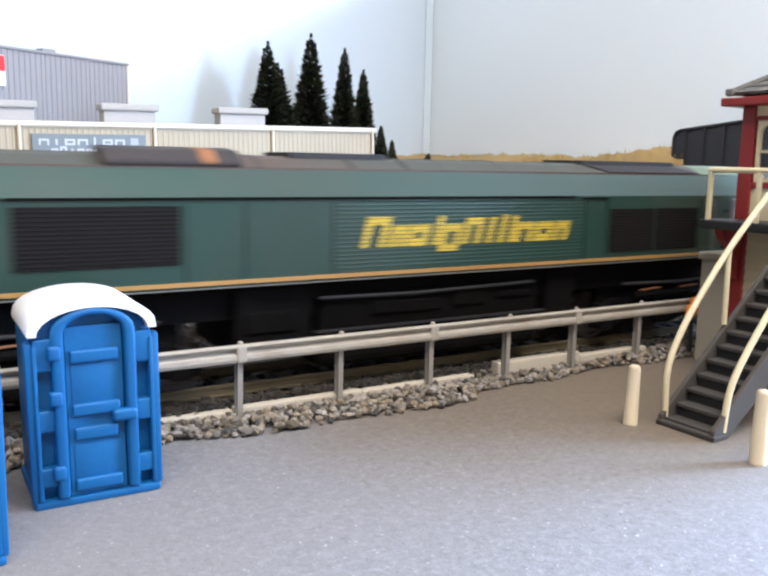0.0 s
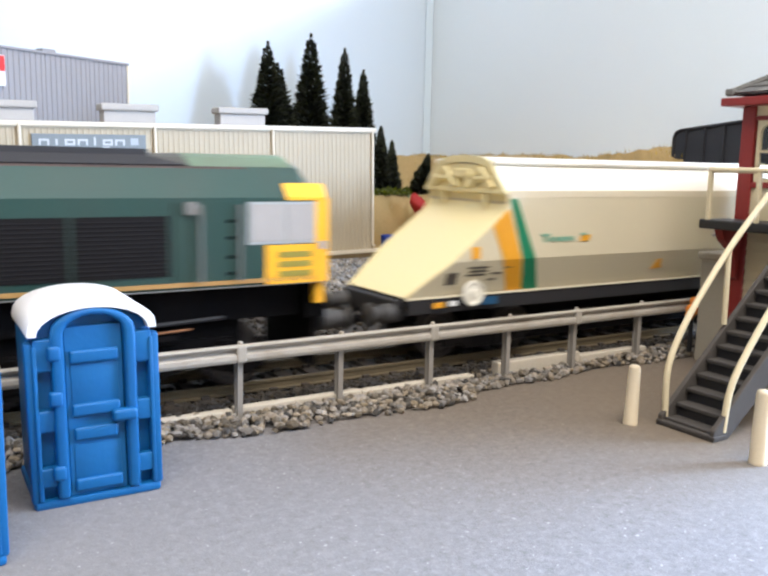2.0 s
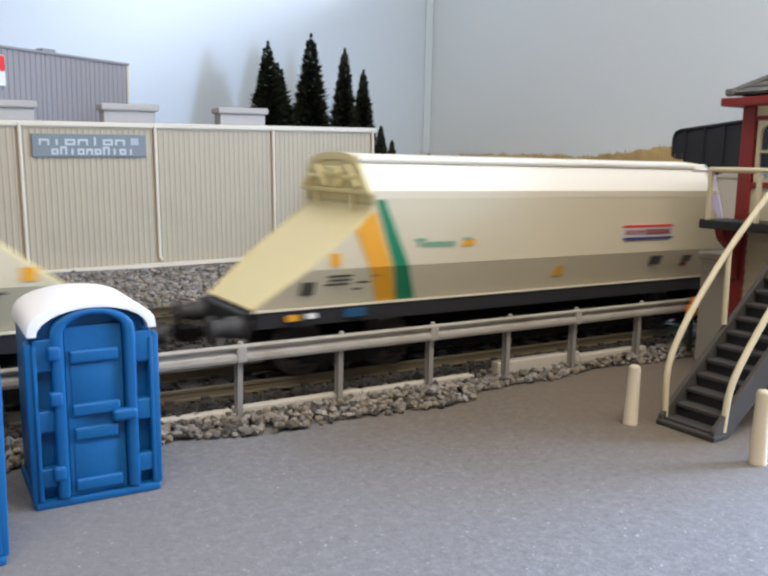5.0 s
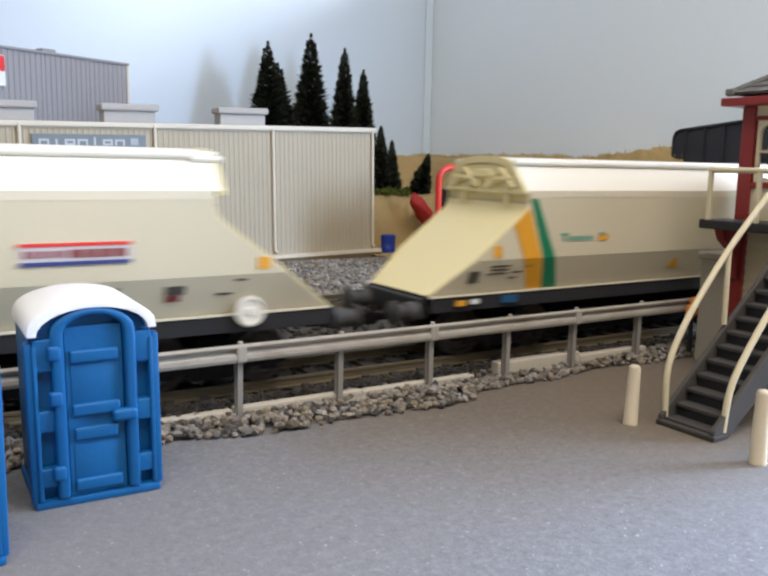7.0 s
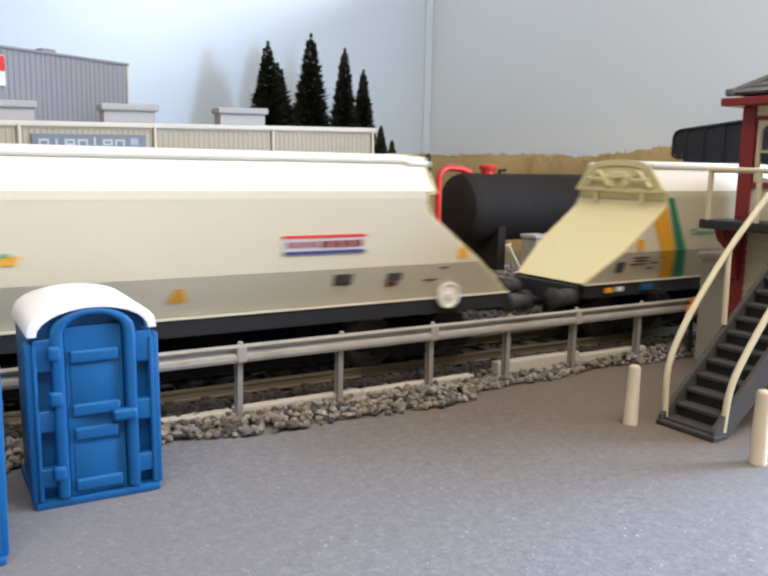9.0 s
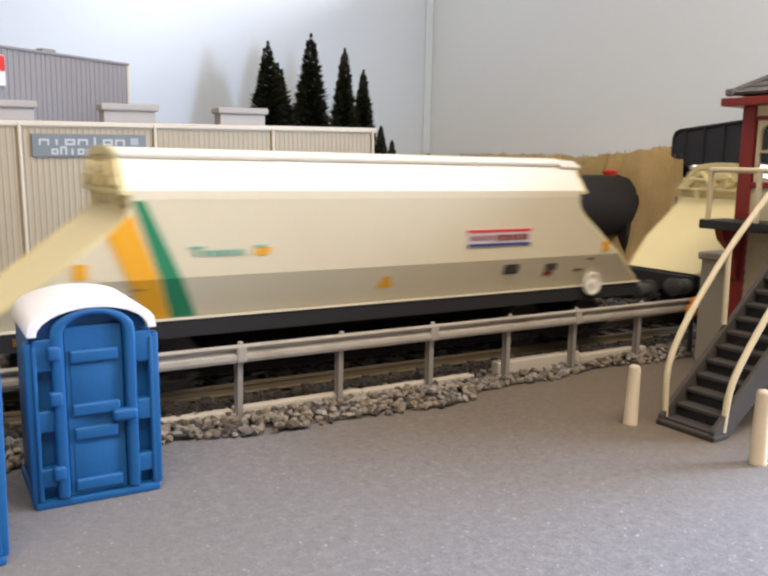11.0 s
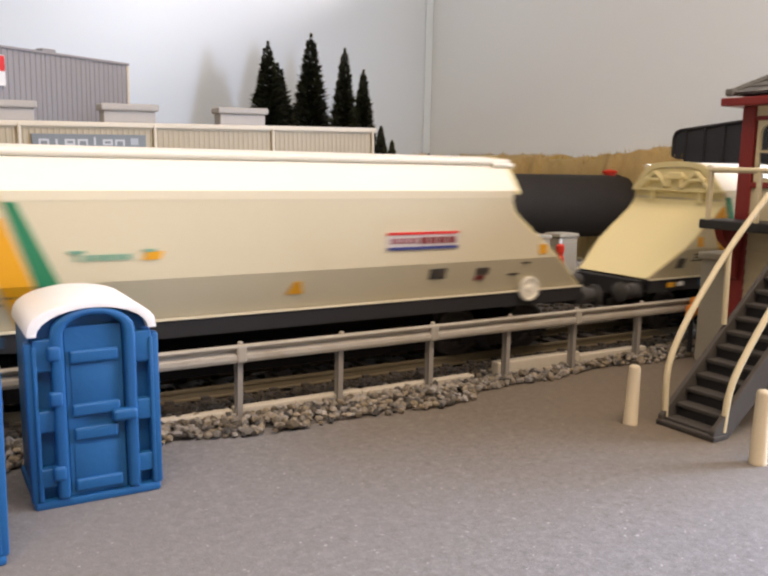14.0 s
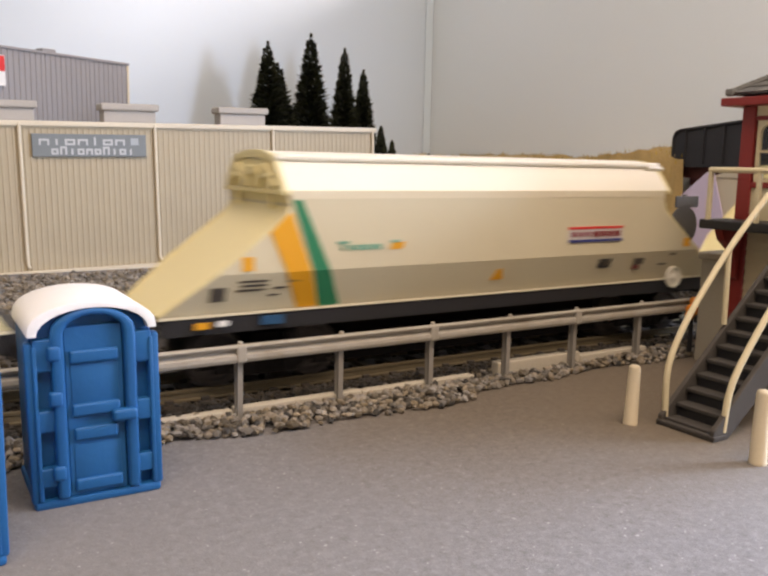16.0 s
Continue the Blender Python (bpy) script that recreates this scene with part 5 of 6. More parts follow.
def staircase():
    t = thing("staircase", pos(0, 0, 0), "dark grey outside staircase with cream handrails", "staircase")
    n, xa, za, xb, zb = 14, 143.2, 1.0, 186.5, 41.6
    dx, dz = (xb - xa) / n, (zb - za) / n
    for y, name in ((-47.9, "far"), (-60.9, "near")):
        pts = [(xa - 1.2, 0), (xa + 3.5, 0), (xb + 3, zb - 7.5), (xb + 3, zb - 0.2), (xb - 1.5, zb - 0.2), (xa - 1.2, za + 1.2)]
        part("stringer", soften(prism(B(), pts, y - 0.6, y + 0.6, "y"), 0.2), STAIR_EDGE, t, "grey stair stringer")
    for i in range(n):
        x, z = xa + dx * i, za + dz * i
        b = soften(box(B(), x - 0.3, x + dx + 0.5, -60.2, -48.6, z - 0.1, z + 0.75), 0.15)
        part("tread", b, STAIR_GREY, t)
        if i:
            part("riser", box(B(), x + 0.3, x + 0.6, -60.2, -48.6, z - dz + 0.7, z - 0.1), BLACK_PAINT, t)
    part("foot_plate", soften(box(B(), xa - 1.5, xa + 2.6, -61.8, -47.0, 0, 1.2), 0.35), STAIR_GREY, t)
    part("landing", box(B(), xb - 0.5, 189.6, -61.5, -47.3, 39.6, 41.7), STAIR_GREY, t)
    def rail(pts, y, name):
        smooth_pts = []
        for (p, q) in zip(pts, pts[1:]):
            for k in range(4):
                smooth_pts.append((p[0] + (q[0] - p[0]) * k / 4, y, p[1] + (q[1] - p[1]) * k / 4))
        smooth_pts.append((pts[-1][0], y, pts[-1][1]))
        for _ in range(2):
            smooth_pts = [smooth_pts[0]] + [tuple((a[i] + 2 * b[i] + c[i]) / 4 for i in range(3)) for a, b, c in zip(smooth_pts, smooth_pts[1:], smooth_pts[2:])] + [smooth_pts[-1]]
        part("handrail", tube(B(), smooth_pts, 0.7, 10), CREAM_PAINT, t, "cream bent handrail", smooth=40)
    rail([(143.6, 1.6), (143.0, 13.0), (148.2, 22.6), (160.2, 37.0), (174.3, 50.2), (189.6, 63.5)], -47.9, "far")
    rail([(145.4, 1.6), (146.6, 11.8), (157.3, 25.5), (170.0, 39.0), (189.6, 58.5)], -61.0, "near")
    for x, z0, z1, y in ((161.4, 20.5, 38.0, -47.9), (178.5, 37, 54, -47.9), (164.0, 22, 32.8, -61.0), (178, 36, 47.5, -61.0)):
        part("baluster", tube(B(), [(x, y, z0), (x - 0.3, y, z1)], 0.62, 8), CREAM_PAINT, t)
    return t


signal_box()
staircase()
cab = thing("relay_cabinet", pos(0, 0, 0), "stone grey lineside relay cabinet", "relay cabinet")
part("body", soften(box(B(), 200.8, 213, -19.6, -11.0, 0, 29.6), 0.3), CABINET, cab)
part("lid", soften(box(B(), 199.9, 213.8, -20.3, -10.2, 29.6, 31.8), 0.5), CABINET, cab, "overhanging grey lid")
part("door", soften(box(B(), 202, 212, -19.95, -19.5, 2, 28), 0.2), CABINET, cab)
lampm = thing("track_marker", pos(202.8, -7.6, 0), "orange marker on a dark post at the barrier end", "marker")
part("post", tube(B(), [(0, 0, 0), (0, 0, 12.5)], 0.7, 8), BLACK_PAINT, lampm)
b = B()
for dx, dz, r in ((0, 14.0, 2.0), (1.0, 16.4, 1.6), (-1.0, 12.4, 1.4)):
    bmesh.ops.create_icosphere(b, subdivisions=2, radius=r, matrix=Matrix.Translation((dx, 0, dz)))
part("head", b, ORANGE, lampm, "rounded orange head")


# ---- sheds ----
def clad(b, x0, x1, y, z0, z1, step, depth):
    """Ribbed sheet facing -y, with a back."""
    x, pts = x0, []
    while x < x1 - 0.01:
        e = min(x + step, x1)
        pts += [(x, y), (x + step * 0.55, y), (x + step * 0.68, y - depth), (x + step * 0.88, y - depth)]
        x = e
    pts = [(min(px, x1), py) for px, py in pts] + [(x1, y), (x1, y + 1.2), (x0, y + 1.2)]
    prism(b, pts, z0, z1, "z")
    return b


def warehouse():
    t = thing("warehouse", pos(0, 0, -3.0, 0, -1.2, 0), "long beige ribbed-metal warehouse with cream trim", "warehouse")
    x0, x1, y0, y1, z0, z1 = -170.0, 251.0, 256.0, 318.0, 2.0, 71.0
    joints = [-170, -132.5, -68.5, -4.5, 59.5, 122.6, 187.0, 250.0]
    for a, b in zip(joints, joints[1:]):
        part("wall_panel", clad(B(), a, b, y0, z0, z1, 2.7, 0.26), SHED_WALL, t, "beige ribbed wall panel")
    for x in joints[1:]:
        b = tube(B(), [(x, y0 - 1.0, 72), (x, y0 - 1.0, 6.4), (x + 0.2, y0 - 1.1, 5.0), (x + 1.0, y0 - 1.8, 4.0)], 0.85, 10)
        part("downpipe", b, SHED_TRIM, t, "cream downpipe with bent foot", smooth=40)
    part("fascia", soften(box(B(), x0 - 1, x1 + 1.4, y0 - 1.6, y0 + 0.2, 70.6, 73.0), 0.4), SHED_TRIM, t, "cream gutter fascia")
    part("shadow_gap", box(B(), x0, x1, y0 - 0.7, y0 - 0.1, 69.8, 70.6), SHED_WALL, t)
    part("end_wall", box(B(), x1 - 1.2, x1, y0 + 1.2, y1, 0, 70), SHED_WALL, t)
    part("end_wall", box(B(), x0, x0 + 1.2, y0 + 1.2, y1, 0, 70), SHED_WALL, t)
    part("rear_wall", box(B(), x0 + 1.2, x1 - 1.2, y1 - 1.2, y1, 0, 70), SHED_WALL, t)
    roof = prism(B(), [(y0, 72.0), (y0, 73.2), ((y0 + y1) / 2, 74.2), (y1, 73.2), (y1, 70), (y0 + 1, 70)], x0 - 0.5, x1 + 0.8)
    part("roof", roof, SHED_ROOF, t, "pale grey shallow pitched roof")
    for x in (-100, -44, 41, 98.5, 158.5):
        wdt = 27
        b = soften(box(B(), x + 0.6, x + wdt - 0.6, y0 + 4, y0 + 13, 73.2, 79.0), 0.5)
        v = part("roof_vent", b, SHED_ROOF, t, "grey box roof vent")
        part("vent_cap", soften(box(B(), x - 0.8, x + wdt + 0.8, y0 + 2.2, y0 + 13.8, 79.0, 82.4), 0.8), SHED_ROOF, v)
    part("plinth", box(B(), x0 - 1, x1 + 4, y0 - 3.0, y0 + 1.2, 0.6, 2.4), SHED_TRIM, t, "cream plinth")
    part("footing", box(B(), x0 - 1, x1 + 4, y0 - 3.4, y0 + 1.2, -4.0, 0.6), TIMBER_DARK, t, "brown footing strip")
    sign = part("sign_board", soften(box(B(), 64.6, 117.8, y0 - 1.6, y0 - 0.5, 56.4, 67.2), 0.15), SIGN_GREY, t, "blue-grey sign board with white bars")
    for z, x, forms, step in ((61.9, 67.6, "arch stem ring arch stem ring arch".split(), 5.85), (57.4, 73.0, "ring arch stem ring arch ring arch stem ring stem".split(), 3.95)):
        for i, form in enumerate(forms):
            tall = 1.0 if (z < 60 and i in (1, 6)) or (z > 60 and i == 4) else 0.0
            b = B()
            for xa, xb, za, zb in plain_shape(form, step * 0.8, 2.9 + tall, 0.9):
                box(b, x + xa, x + xb, y0 - 1.75, y0 - 1.55, z + za, z + zb)
            part("letter_shape", b, SIGN_LETTER, sign, "pale lettering shape")
            x += step
    part("sign_mark", box(B(), 110.2, 114.0, y0 - 1.75, y0 - 1.55, 62.1, 65.4), SIGN_PALE, sign)
    return t


TIMBER_DARK = mat("brown_footing_timber", (0.14, 0.095, 0.04), 0.8, var=0.25, scale=150, fine=1200, bump=0.3)
SIGN_PALE = mat("dull_sign_paint", (0.38, 0.41, 0.43), 0.5, var=0.05, bump=0.05)


def hall():
    t = thing("industrial_hall", pos(137, 367.5, 0, 0, 0, 26.6), "tall grey ribbed-metal industrial hall behind the warehouse", "industrial hall")
    x0, y1, z1 = -90.0, 42.0, 112.4
    for a, b_ in ((-90, -60), (-60, -30), (-30, 0)):
        part("wall_panel", clad(B(), a, b_, 0, 20, z1, 3.4, 0.6), HALL_WALL, t, "grey ribbed wall panel")
    part("eaves_trim", soften(box(B(), x0 - 1, 1.2, -1.4, 1, z1 - 0.6, z1 + 0.8), 0.3), HALL_WALL, t)
    part("corner_trim", soften(box(B(), -0.4, 1.0, -1.2, 1.4, 20, z1 - 0.6), 0.2), SHED_TRIM, t, "pale corner trim")
    part("end_wall", box(B(), -1.2, 0, 1.4, y1, 20, z1), HALL_WALL, t)
    part("end_wall", box(B(), x0, x0 + 1.2, 1.4, y1, 20, z1), HALL_WALL, t)
    part("roof", prism(B(), [(1, z1), (1, z1 + 0.7), (y1 / 2, z1 + 1.8), (y1, z1 + 0.7), (y1, z1)], x0, 0), HALL_WALL, t)
    part("roof_vent", soften(box(B(), -57, -48, 3, 9, z1 + 0.6, z1 + 3.0), 0.4), HALL_WALL, t)
    s = part("sign_board", box(B(), -89.5, -84.0, -2.0, -0.7, 92, 108), SIGN_WHITE, t, "white sign with a red upper half")
    part("sign_field", box(B(), -89.2, -84.3, -2.3, -2.0, 99.5, 107.6), SIGN_RED, s)
    return t


warehouse()
hall()


# ---- trees ----
def conifer(x, y, z, h, r, seed, lean=0.0, n=3600):
    t = thing("conifer", pos(x, y, z, 0, lean, 0), "dark green bottle-brush model conifer tree", "tree", "conifers")
    part("trunk", tube(B(), [(0, 0, -3), (0, 0, h * 0.95)], 1.5, 8, 0.3), BARK, t)
    rng = np.random.default_rng(seed)
    V, Fc = [], []
    for i in range(n):
        k = rng.random() ** 0.62            # share of the radius, denser low down
        zz = h * (1 - k) * 0.97 + 2
        a = rng.uniform(0, 2 * math.pi)
        bump = 0.8 + 0.2 * math.sin(zz * 1.1 + seed) + 0.15 * math.sin(a * 3 + zz * 0.35 + seed)
        R = (r * (k * 0.92 + 0.08 * (k > 0.06)) * (0.55 + 0.45 * bump) * 1.12 + 0.6) * rng.uniform(0.75, 1.05)
        d = np.array([math.cos(a), math.sin(a), rng.uniform(0.0, 0.55)])
        p0 = np.array([0, 0, zz]) + d * R * 0.25
        p1 = np.array([0, 0, zz]) + d * R
        side = np.array([-math.sin(a), math.cos(a), rng.uniform(-0.6, 0.6)]) * rng.uniform(0.8, 1.6)
        mid = p0 * 0.45 + p1 * 0.55
        j = len(V)
        V += [p0, mid + side, p1, mid - side, mid + np.array([0, 0, 0.7])]
        Fc += [(j, j + 1, j + 4), (j + 1, j + 2, j + 4), (j + 2, j + 3, j + 4), (j + 3, j, j + 4)]
    me = cloud_mesh("crown", np.array(V) * MM, Fc, NEEDLES)
    c = new("crown", me)
    c.parent = t
    return t


def bank_at(x, y):
    return bank_height(x, y) - 1.0


for i, (x, y, top, hw) in enumerate(((228.6, 360, 135.4, 11.5), (236.5, 362, 121.5, 10.5), (260.5, 360, 143.3, 13.0), (287.0, 360, 136.4, 9.0), (302.5, 360, 121.8, 7.0))):
    z = bank_at(x, y)
    conifer(x, y, z, top - z, hw * (top - z) / (top - 84), 11 + i)
for i, (x, y, top, r, lean) in enumerate(((292.5, 318, 79.5, 9.5, 0), (301.5, 318, 69.5, 7.5, 0), (322, 303, 62, 8.0, 16))):
    z = bank_at(x, y)
    conifer(x - (8 if lean else 0), y, z, top - z, r, 31 + i, lean, 1800)


def shrub(x, y, s, seed):
    rng = np.random.default_rng(seed)
    V, Fc = [], []
    for i in range(420):
        d = rng.normal(size=3)
        d /= np.linalg.norm(d)
        p = d * s * rng.uniform(0.4, 1.0) * np.array([1.3, 1, 0.7])
        p[2] = abs(p[2])
        q = rng.normal(size=(3, 3)) * 0.9
        j = len(V)
        V += [p + q[0], p + q[1], p + q[2]]
        Fc += [(j, j + 1, j + 2)]
    ob = new("shrub", cloud_mesh("shrub", np.array(V) * MM, Fc, SHRUB))
    ob.matrix_basis = pos(x, y, bank_at(x, y) + 0.6)
    return tagged(ob, "olive green foam shrub on the sandy bank", "shrub", "shrubs")


for i, (x, y, s) in enumerate(((292, 306, 5.5), (304, 307, 5.0), (312, 311, 4.5), (283, 309, 4.5))):
    shrub(x, y, s, 60 + i)


# ---- fuelling point ----
def storage_tank():
    t = thing("storage_tank", pos(0, 178, 0), "matt black cylindrical fuel storage tank on saddles", "storage tank")
    R, zc = 17.6, 33.4
    prof = [(0.3, 250.6), (9, 251.2), (14, 252.4), (16.3, 254.0), (R - 0.2, 256.4), (R, 258), (R, 384), (17.0, 388), (11, 391), (0.3, 392)]
    part("shell", turned(B(), prof, 40, "x", (0, 0, zc)), TANK, t, smooth=30)
    for x in (370,):
        part("band", turned(B(), [(R + 0.05, x - 1), (R + 0.35, x - 0.9), (R + 0.35, x + 0.9), (R + 0.05, x + 1)], 40, "x", (0, 0, zc)), TANK, t)
    for x in (272, 366):
        pts = [(-15, 0), (15, 0), (15, zc - 9)] + [(R * math.cos(a) * 0.99, zc - R * math.sin(a) * 0.99) for a in (0.55 + (math.pi - 1.1) * k / 8 for k in range(9))] + [(-15, zc - 9)]
        part("saddle", prism(B(), pts, x - 2.5, x + 2.5), TANK, t, "black steel saddle")
    part("filler_lid", turned(B(), [(3.6, 49.5), (3.6, 52.6), (4.6, 53.0), (4.8, 54.6), (4.2, 55.4), (0.3, 55.8)], 20, "z", (273, 0, 0)), RED_PIPE, t, "bright red filler cap", smooth=40)
    part("filler_lid", turned(B(), [(3.2, 49.5), (3.2, 51.6), (4.2, 52.0), (4.4, 53.4), (0.3, 54.4)], 20, "z", (363, 0, 0)), RED_PIPE, t, "bright red filler cap", smooth=40)
    part("vent_pipe", tube(B(), [(281, 0, 50), (281, 0, 52.4), (285, 0, 52.8)], 0.8, 8), TANK, t)
    return t


storage_tank()
st = thing("fuel_standpipe", pos(0, 0, 0), "bright red bent fuel delivery pipe beside the tank", "fuel pipe")
pts = [(244.2, 180, 0), (243.6, 180, 20)] + [(243.4 + 6.5 * (1 - math.cos(a)), 180, 46.5 + 7.0 * math.sin(a)) for a in (math.pi / 2 * k / 6 for k in range(7))] + [(257, 179, 53.0), (262, 178, 51.0)]
part("pipe", tube(B(), pts, 1.7, 12), RED_PIPE, st, smooth=40)
part("base_flange", turned(B(), [(2.8, 0), (2.8, 1.6), (1.9, 2.0)], 14, "z", (244.2, 180, 0)), RED_PIPE, st)
st2 = thing("drain_pipe", pos(0, 0, 0), "short bright red bent drain pipe", "fuel pipe")
pts = [(257.5, 182, 0), (257.3, 182, 13)] + [(257.3 + 5 * (1 - math.cos(a)), 182, 14 + 5 * math.sin(a)) for a in (math.pi / 2 * k / 5 for k in range(6))] + [(266, 182, 19.3)]
part("pipe", tube(B(), pts, 1.6, 12), RED_PIPE, st2, smooth=40)
lp = thing("yard_post", pos(246.5, 194, 0), "black yard post with a white top", "post")
part("post", tube(B(), [(0, 0, 0), (0, 0, 19)], 1.6, 10), BLACK_PAINT, lp)
part("cap", turned(B(), [(2.2, 19), (2.2, 21), (0.4, 21.6)], 12), SIGN_WHITE, lp)
dr = turned(B(), [(4.4, 0), (4.5, 0.4), (4.3, 0.8), (4.3, 4.2), (4.5, 4.5), (4.3, 4.8), (4.3, 8.6), (4.5, 9.0), (4.5, 12.2), (4.1, 12.4), (4.1, 11.9), (0.3, 11.9)], 20, "z")
tagged(part("oil_drum", dr, BLUE_DRUM, smooth=40), "blue steel oil drum beside the warehouse", "oil drum").matrix_basis = pos(262.5, 258, 0)
tarp = B()
bmesh.ops.create_icosphere(tarp, subdivisions=3, radius=1)
for v in tarp.verts:
    d = v.co.copy()
    k = 1 + 0.34 * noise.noise(d * 1.9) + 0.12 * noise.noise(d * 6)
    v.co = Vector((d.x * 8.5 * k * (0.8 + 0.2 * d.z) - d.z * 8, d.y * 6 * k, max(-0.98, d.z) * 11.5 * k + 24.5 - max(0.0, d.x) * 4))
tagged(part("sheeted_load", tarp, mat("dull_red_sheet", (0.36, 0.020, 0.014), 0.7, var=0.3, bump=0.4), smooth=True), "crumpled dull red sheet over a load", "sheeted load").matrix_basis = pos(306, 284, 0)
for i, (x, y, z, L, a) in enumerate(((262, 236, 1.4, 26, 4), (266, 232, 1.4, 22, 9), (270, 240, 1.4, 30, -3), (272, 236, 3.2, 24, 12))):
    b = soften(box(B(), -L / 2, L / 2, -1.8, 1.8, 0, 1.7), 0.2)
    tagged(part("timber_plank", b, TIMBER), "pale timber plank lying on the ballast", "plank", "timber planks").matrix_basis = pos(x + 8, y, z - 0.2, 0, 0, a)

# ---- disc sign beside the far side of the track ----
sg = thing("disc_signal", pos(277, 56, 0), "dark grey round lineside disc with a plate above", "disc signal")
part("post", box(B(), -0.6, 0.6, 0, 1.2, 0, 45), DISC_GREY, sg)
part("disc", turned(B(), [(0.3, -0.9), (7.9, -0.9), (8.1, -0.5), (7.9, 0), (0.3, 0)], 32, "y", (-1.2, 0, 32.5)), DISC_GREY, sg, "dark grey round disc", smooth=40)
part("plate", soften(box(B(), -6.6, 6.8, -0.9, 0, 39.9, 44.4), 0.2), DISC_GREY, sg, "dark rectangular plate")

# ---- girder bridge end ----
br = thing("girder_bridge", pos(0, 0, 0), "black plate girder bridge on a maroon brick pier", "bridge")
pts = [(147.8, 57.5), (147.8, 72.5), (146.6, 75.0), (143.5, 76.2), (62, 84), (62, 57.5)]
part("girder", prism(B(), pts, 380, 383), GIRDER, br, "black plate girder")
for y in (140, 128, 116, 104, 92, 80, 68):
    part("rib", box(B(), 378.8, 380, y - 0.5, y + 0.5, 58.2, 75.6 + (143.5 - y) * 0.095), GIRDER, br)
rim = tube(B(), [(379.6, 147.8, 57.5), (379.6, 147.8, 72.5), (379.6, 146.4, 75.2), (379.6, 143.5, 76.3), (379.6, 62, 84.1)], 0.9, 8)
part("flange", rim, GIRDER, br)
part("lower_flange", box(B(), 378.4, 386, 62, 148, 56.4, 57.5), GIRDER, br)
part("brick_band", box(B(), 383.2, 388, 100, 146, 50.5, 56.4), BRICK, br, "maroon brick band under the girder")
part("deck", box(B(), 386, 389.5, 62, 148, 56.4, 58.4), GIRDER, br)
part("pier", box(B(), 384, 399, 62, 74, 0, 56.4), BRICK, br, "maroon brick pier")
part("rear_pier", box(B(), 396, 402, 140, 148, 0, 56.4), BRICK, br, "maroon brick pier")
# added panel: its lilac colour stands in for the lit wall behind
card = prism(B(), [(142.5, 0), (142.5, 37.5), (122.2, 54), (118.3, 54), (111, 31.7), (109.6, 0)], 376.6, 377.4)
tagged(part("backing_card", card, LILAC), "added pale lilac panel for the lit wall under the bridge", "card")
ct = thing("cottage", pos(0, 0, 0), "small cream model building under the bridge", "building")
part("wall", soften(box(B(), 378.3, 383, 90, 120.3, 0, 51.5), 0.3), SHED_TRIM, ct)
part("roof", prism(B(), [(89, 51.3), (121.5, 51.3), (105, 56.0)], 377.7, 383), SHED_TRIM, ct, "cream gable")
for y in (96.5,):
    w = part("window", box(B(), 377.8, 378.4, y, y + 7, 34, 45), TIMBER, ct, "timber framed window")
    part("pane", box(B(), 377.6, 377.9, y + 0.7, y + 6.3, 34.7, 44.3), CABINET, w)
def pump_cabinet(x, y, wide):
    c = thing("pump_cabinet", pos(x, y, 0), "grey fuel pump cabinet with an overhanging lid", "pump cabinet", "pump cabinets")
    part("body", soften(box(B(), 0, wide, 0, 10, 0, 20.6), 0.5), CABINET, c)
    part("lid", soften(box(B(), -0.7, wide + 0.7, -0.7, 10.7, 20.6, 22.8), 0.7), CABINET, c)
    part("door", soften(box(B(), 1.2, wide - 1.2, -0.4, 0, 2.5, 18.5), 0.15), CABINET, c)


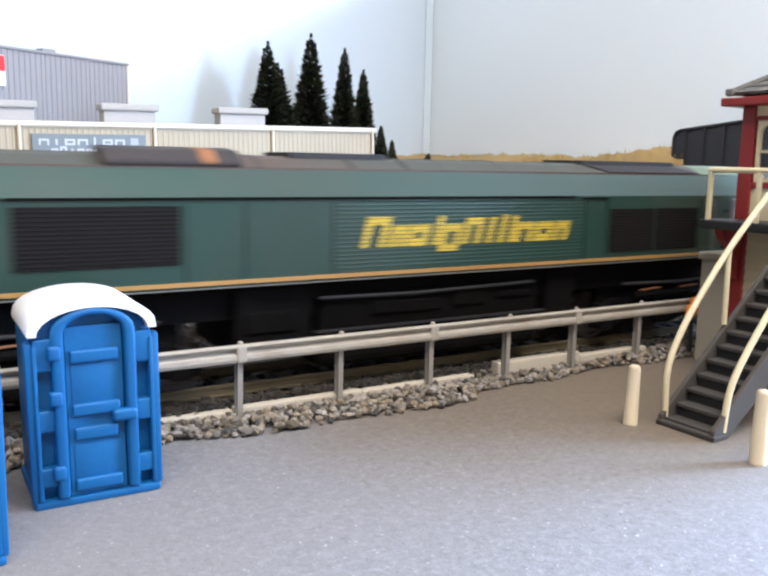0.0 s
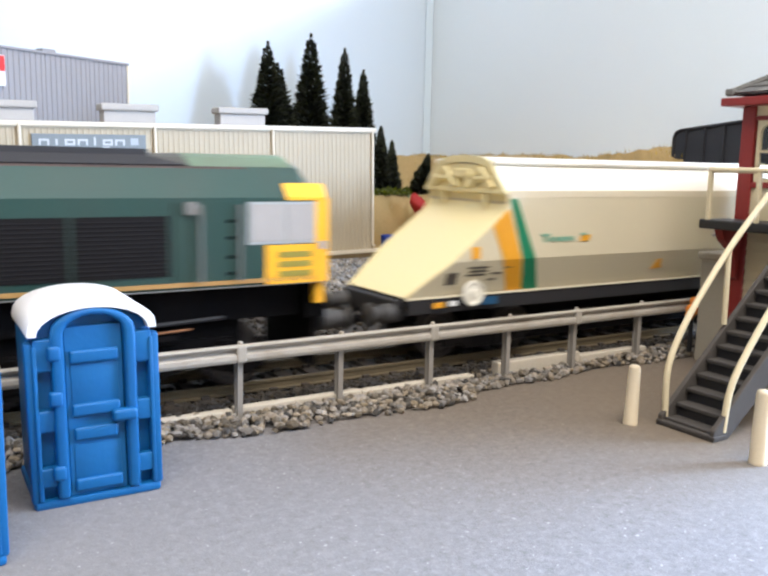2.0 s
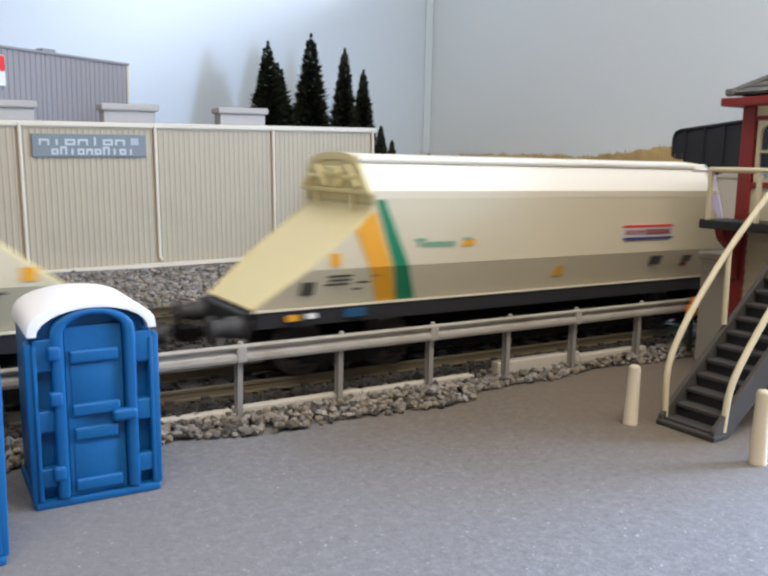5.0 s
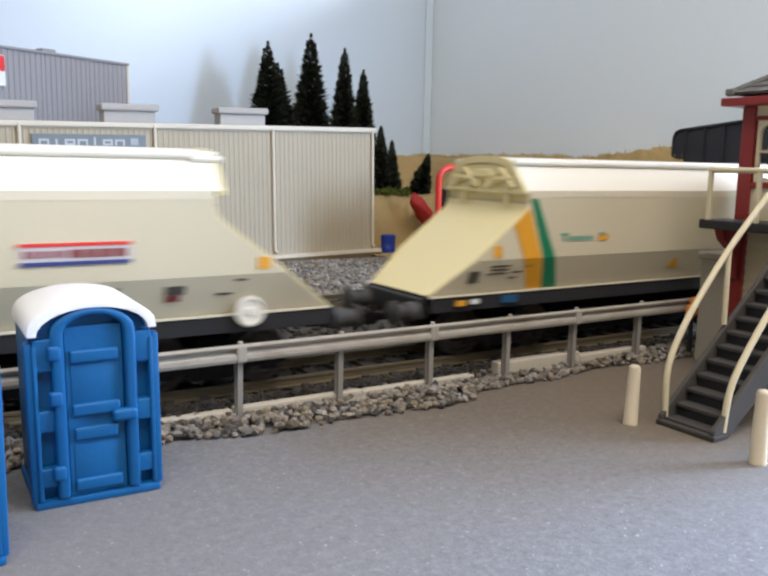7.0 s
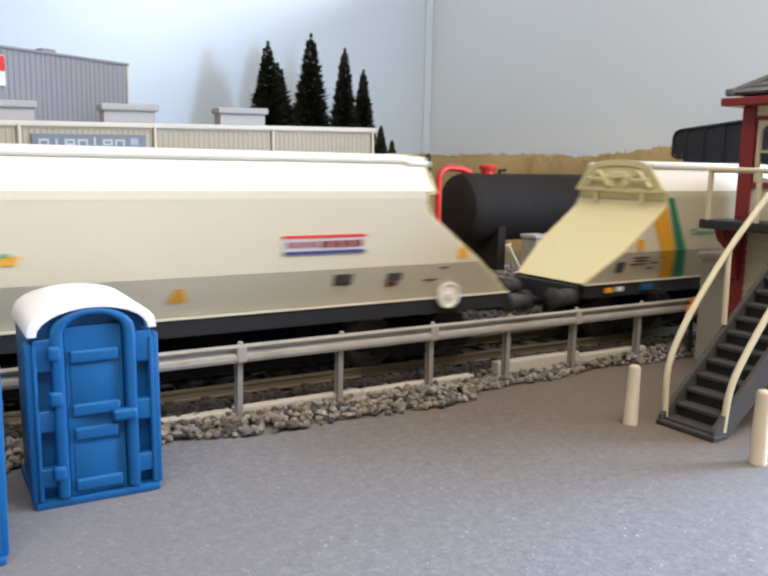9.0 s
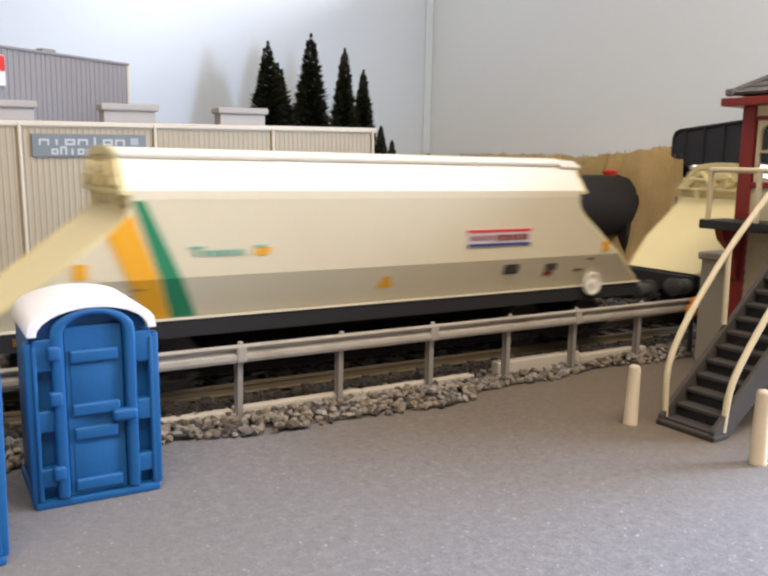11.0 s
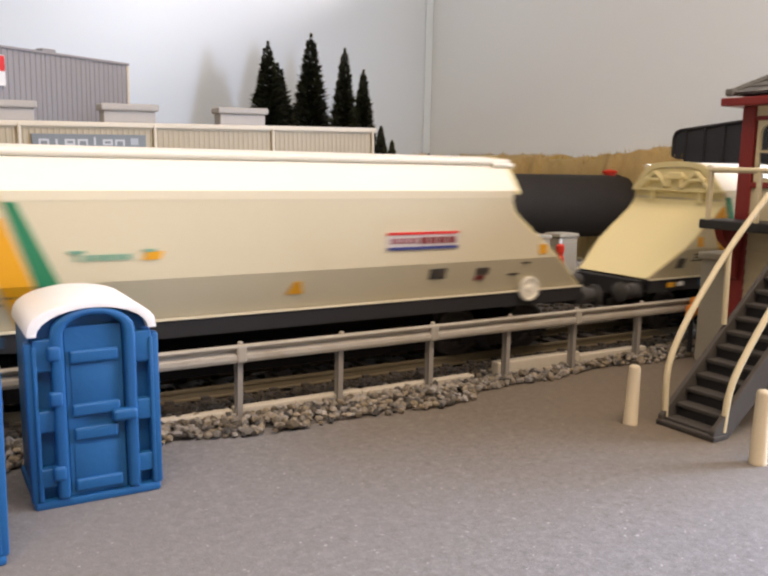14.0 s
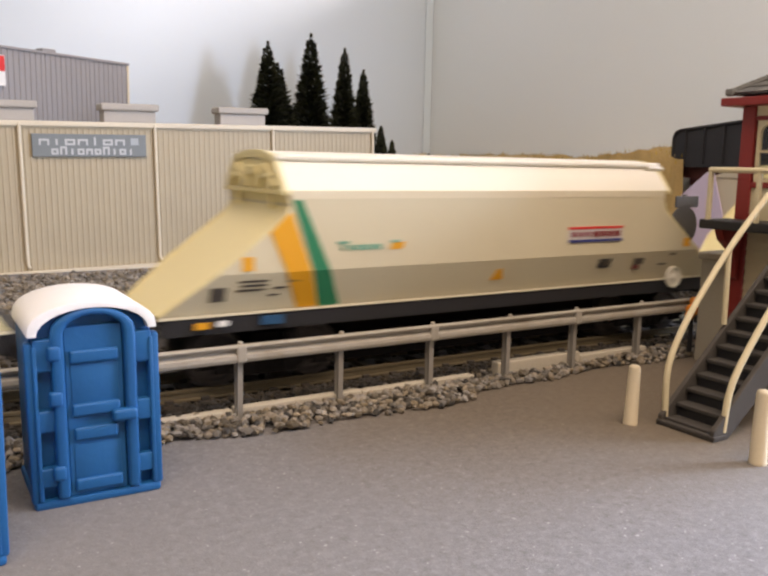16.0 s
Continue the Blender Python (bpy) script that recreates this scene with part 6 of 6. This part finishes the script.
pump_cabinet(265.0, 130, 9.5)
pump_cabinet(282.5, 132, 12.0)
fp = thing("fuel_pump", pos(278.2, 127, 0), "orange-red fuel pump with a black hose", "fuel pump")
part("column", turned(B(), [(1.6, 0), (1.6, 8), (2.2, 8.4), (2.3, 12), (1.5, 12.6), (1.5, 14), (2.1, 14.4), (2.0, 17.6), (1.0, 18.6)], 14), RED_PIPE, fp, smooth=40)
part("nozzle", tube(B(), [(0, 0, 18.4), (0, 0, 20.8)], 0.8, 8), SIGN_WHITE, fp, "white nozzle on top")
part("hose", tube(B(), [(-1.4, 0, 12.8), (-4.5, -0.5, 13.0), (-7.5, -1, 11.0), (-9.0, -1, 7.0), (-8.4, -1, 2.5), (-6.5, -1, 0.9)], 0.4, 8), BLACK_PAINT, fp, "thin black hose", smooth=40)
stick = tube(B(), [(266.0, 137, 0.9), (256.0, 139, 17.5)], 0.9, 8)
tube(stick, [(254.4, 139, 17.2), (257.6, 139, 17.8)], 0.7, 6)
tagged(part("leaning_prop", stick, TIMBER, smooth=40), "pale timber prop leaning by the tank", "prop")

# dry grass along the crest of the bank
rng = np.random.default_rng(77)
V, Fc = [], []
for _ in range(1500):
    if rng.random() < 0.7:
        x, y = rng.uniform(372, 399), rng.uniform(140, 400)
    else:
        x, y = rng.uniform(290, 395), rng.uniform(300, 400)
    z = bank_height(x, y)
    if z < 20:
        continue
    h, a = rng.uniform(0.8, 2.6), rng.uniform(0, 6.28)
    dx, dy = math.cos(a) * 0.3, math.sin(a) * 0.3
    j = len(V)
    V += [(x - dx, y - dy, z - 0.6), (x + dx, y + dy, z - 0.6), (x + rng.normal(0, 0.7), y + rng.normal(0, 0.7), z + h)]
    Fc += [(j, j + 1, j + 2)]
tagged(new("dry_grass", cloud_mesh("dry_grass", np.array(V) * MM, Fc, STRAW)), "straw-coloured dry grass on the sandy bank", "grass", kind="stuff")


# ---- what moves ----
def motions():
    walk(LOCO, [(t, pos(s, AXIS, 0)) for t, s in S_ROWS])
    for i, w in enumerate(WAGONS):
        walk(w, [(t, pos(s + i * PITCH, AXIS, 0)) for t, s in S_ROWS])
    for ob, x, z, r in WHEELSETS:
        rows = []
        for k in range(161):
            t = k / 10
            rows.append((t, pos(x, 0, z, 0, math.degrees((along(t) - 270.9) / r), 0)))
        walk(ob, rows)


motions()
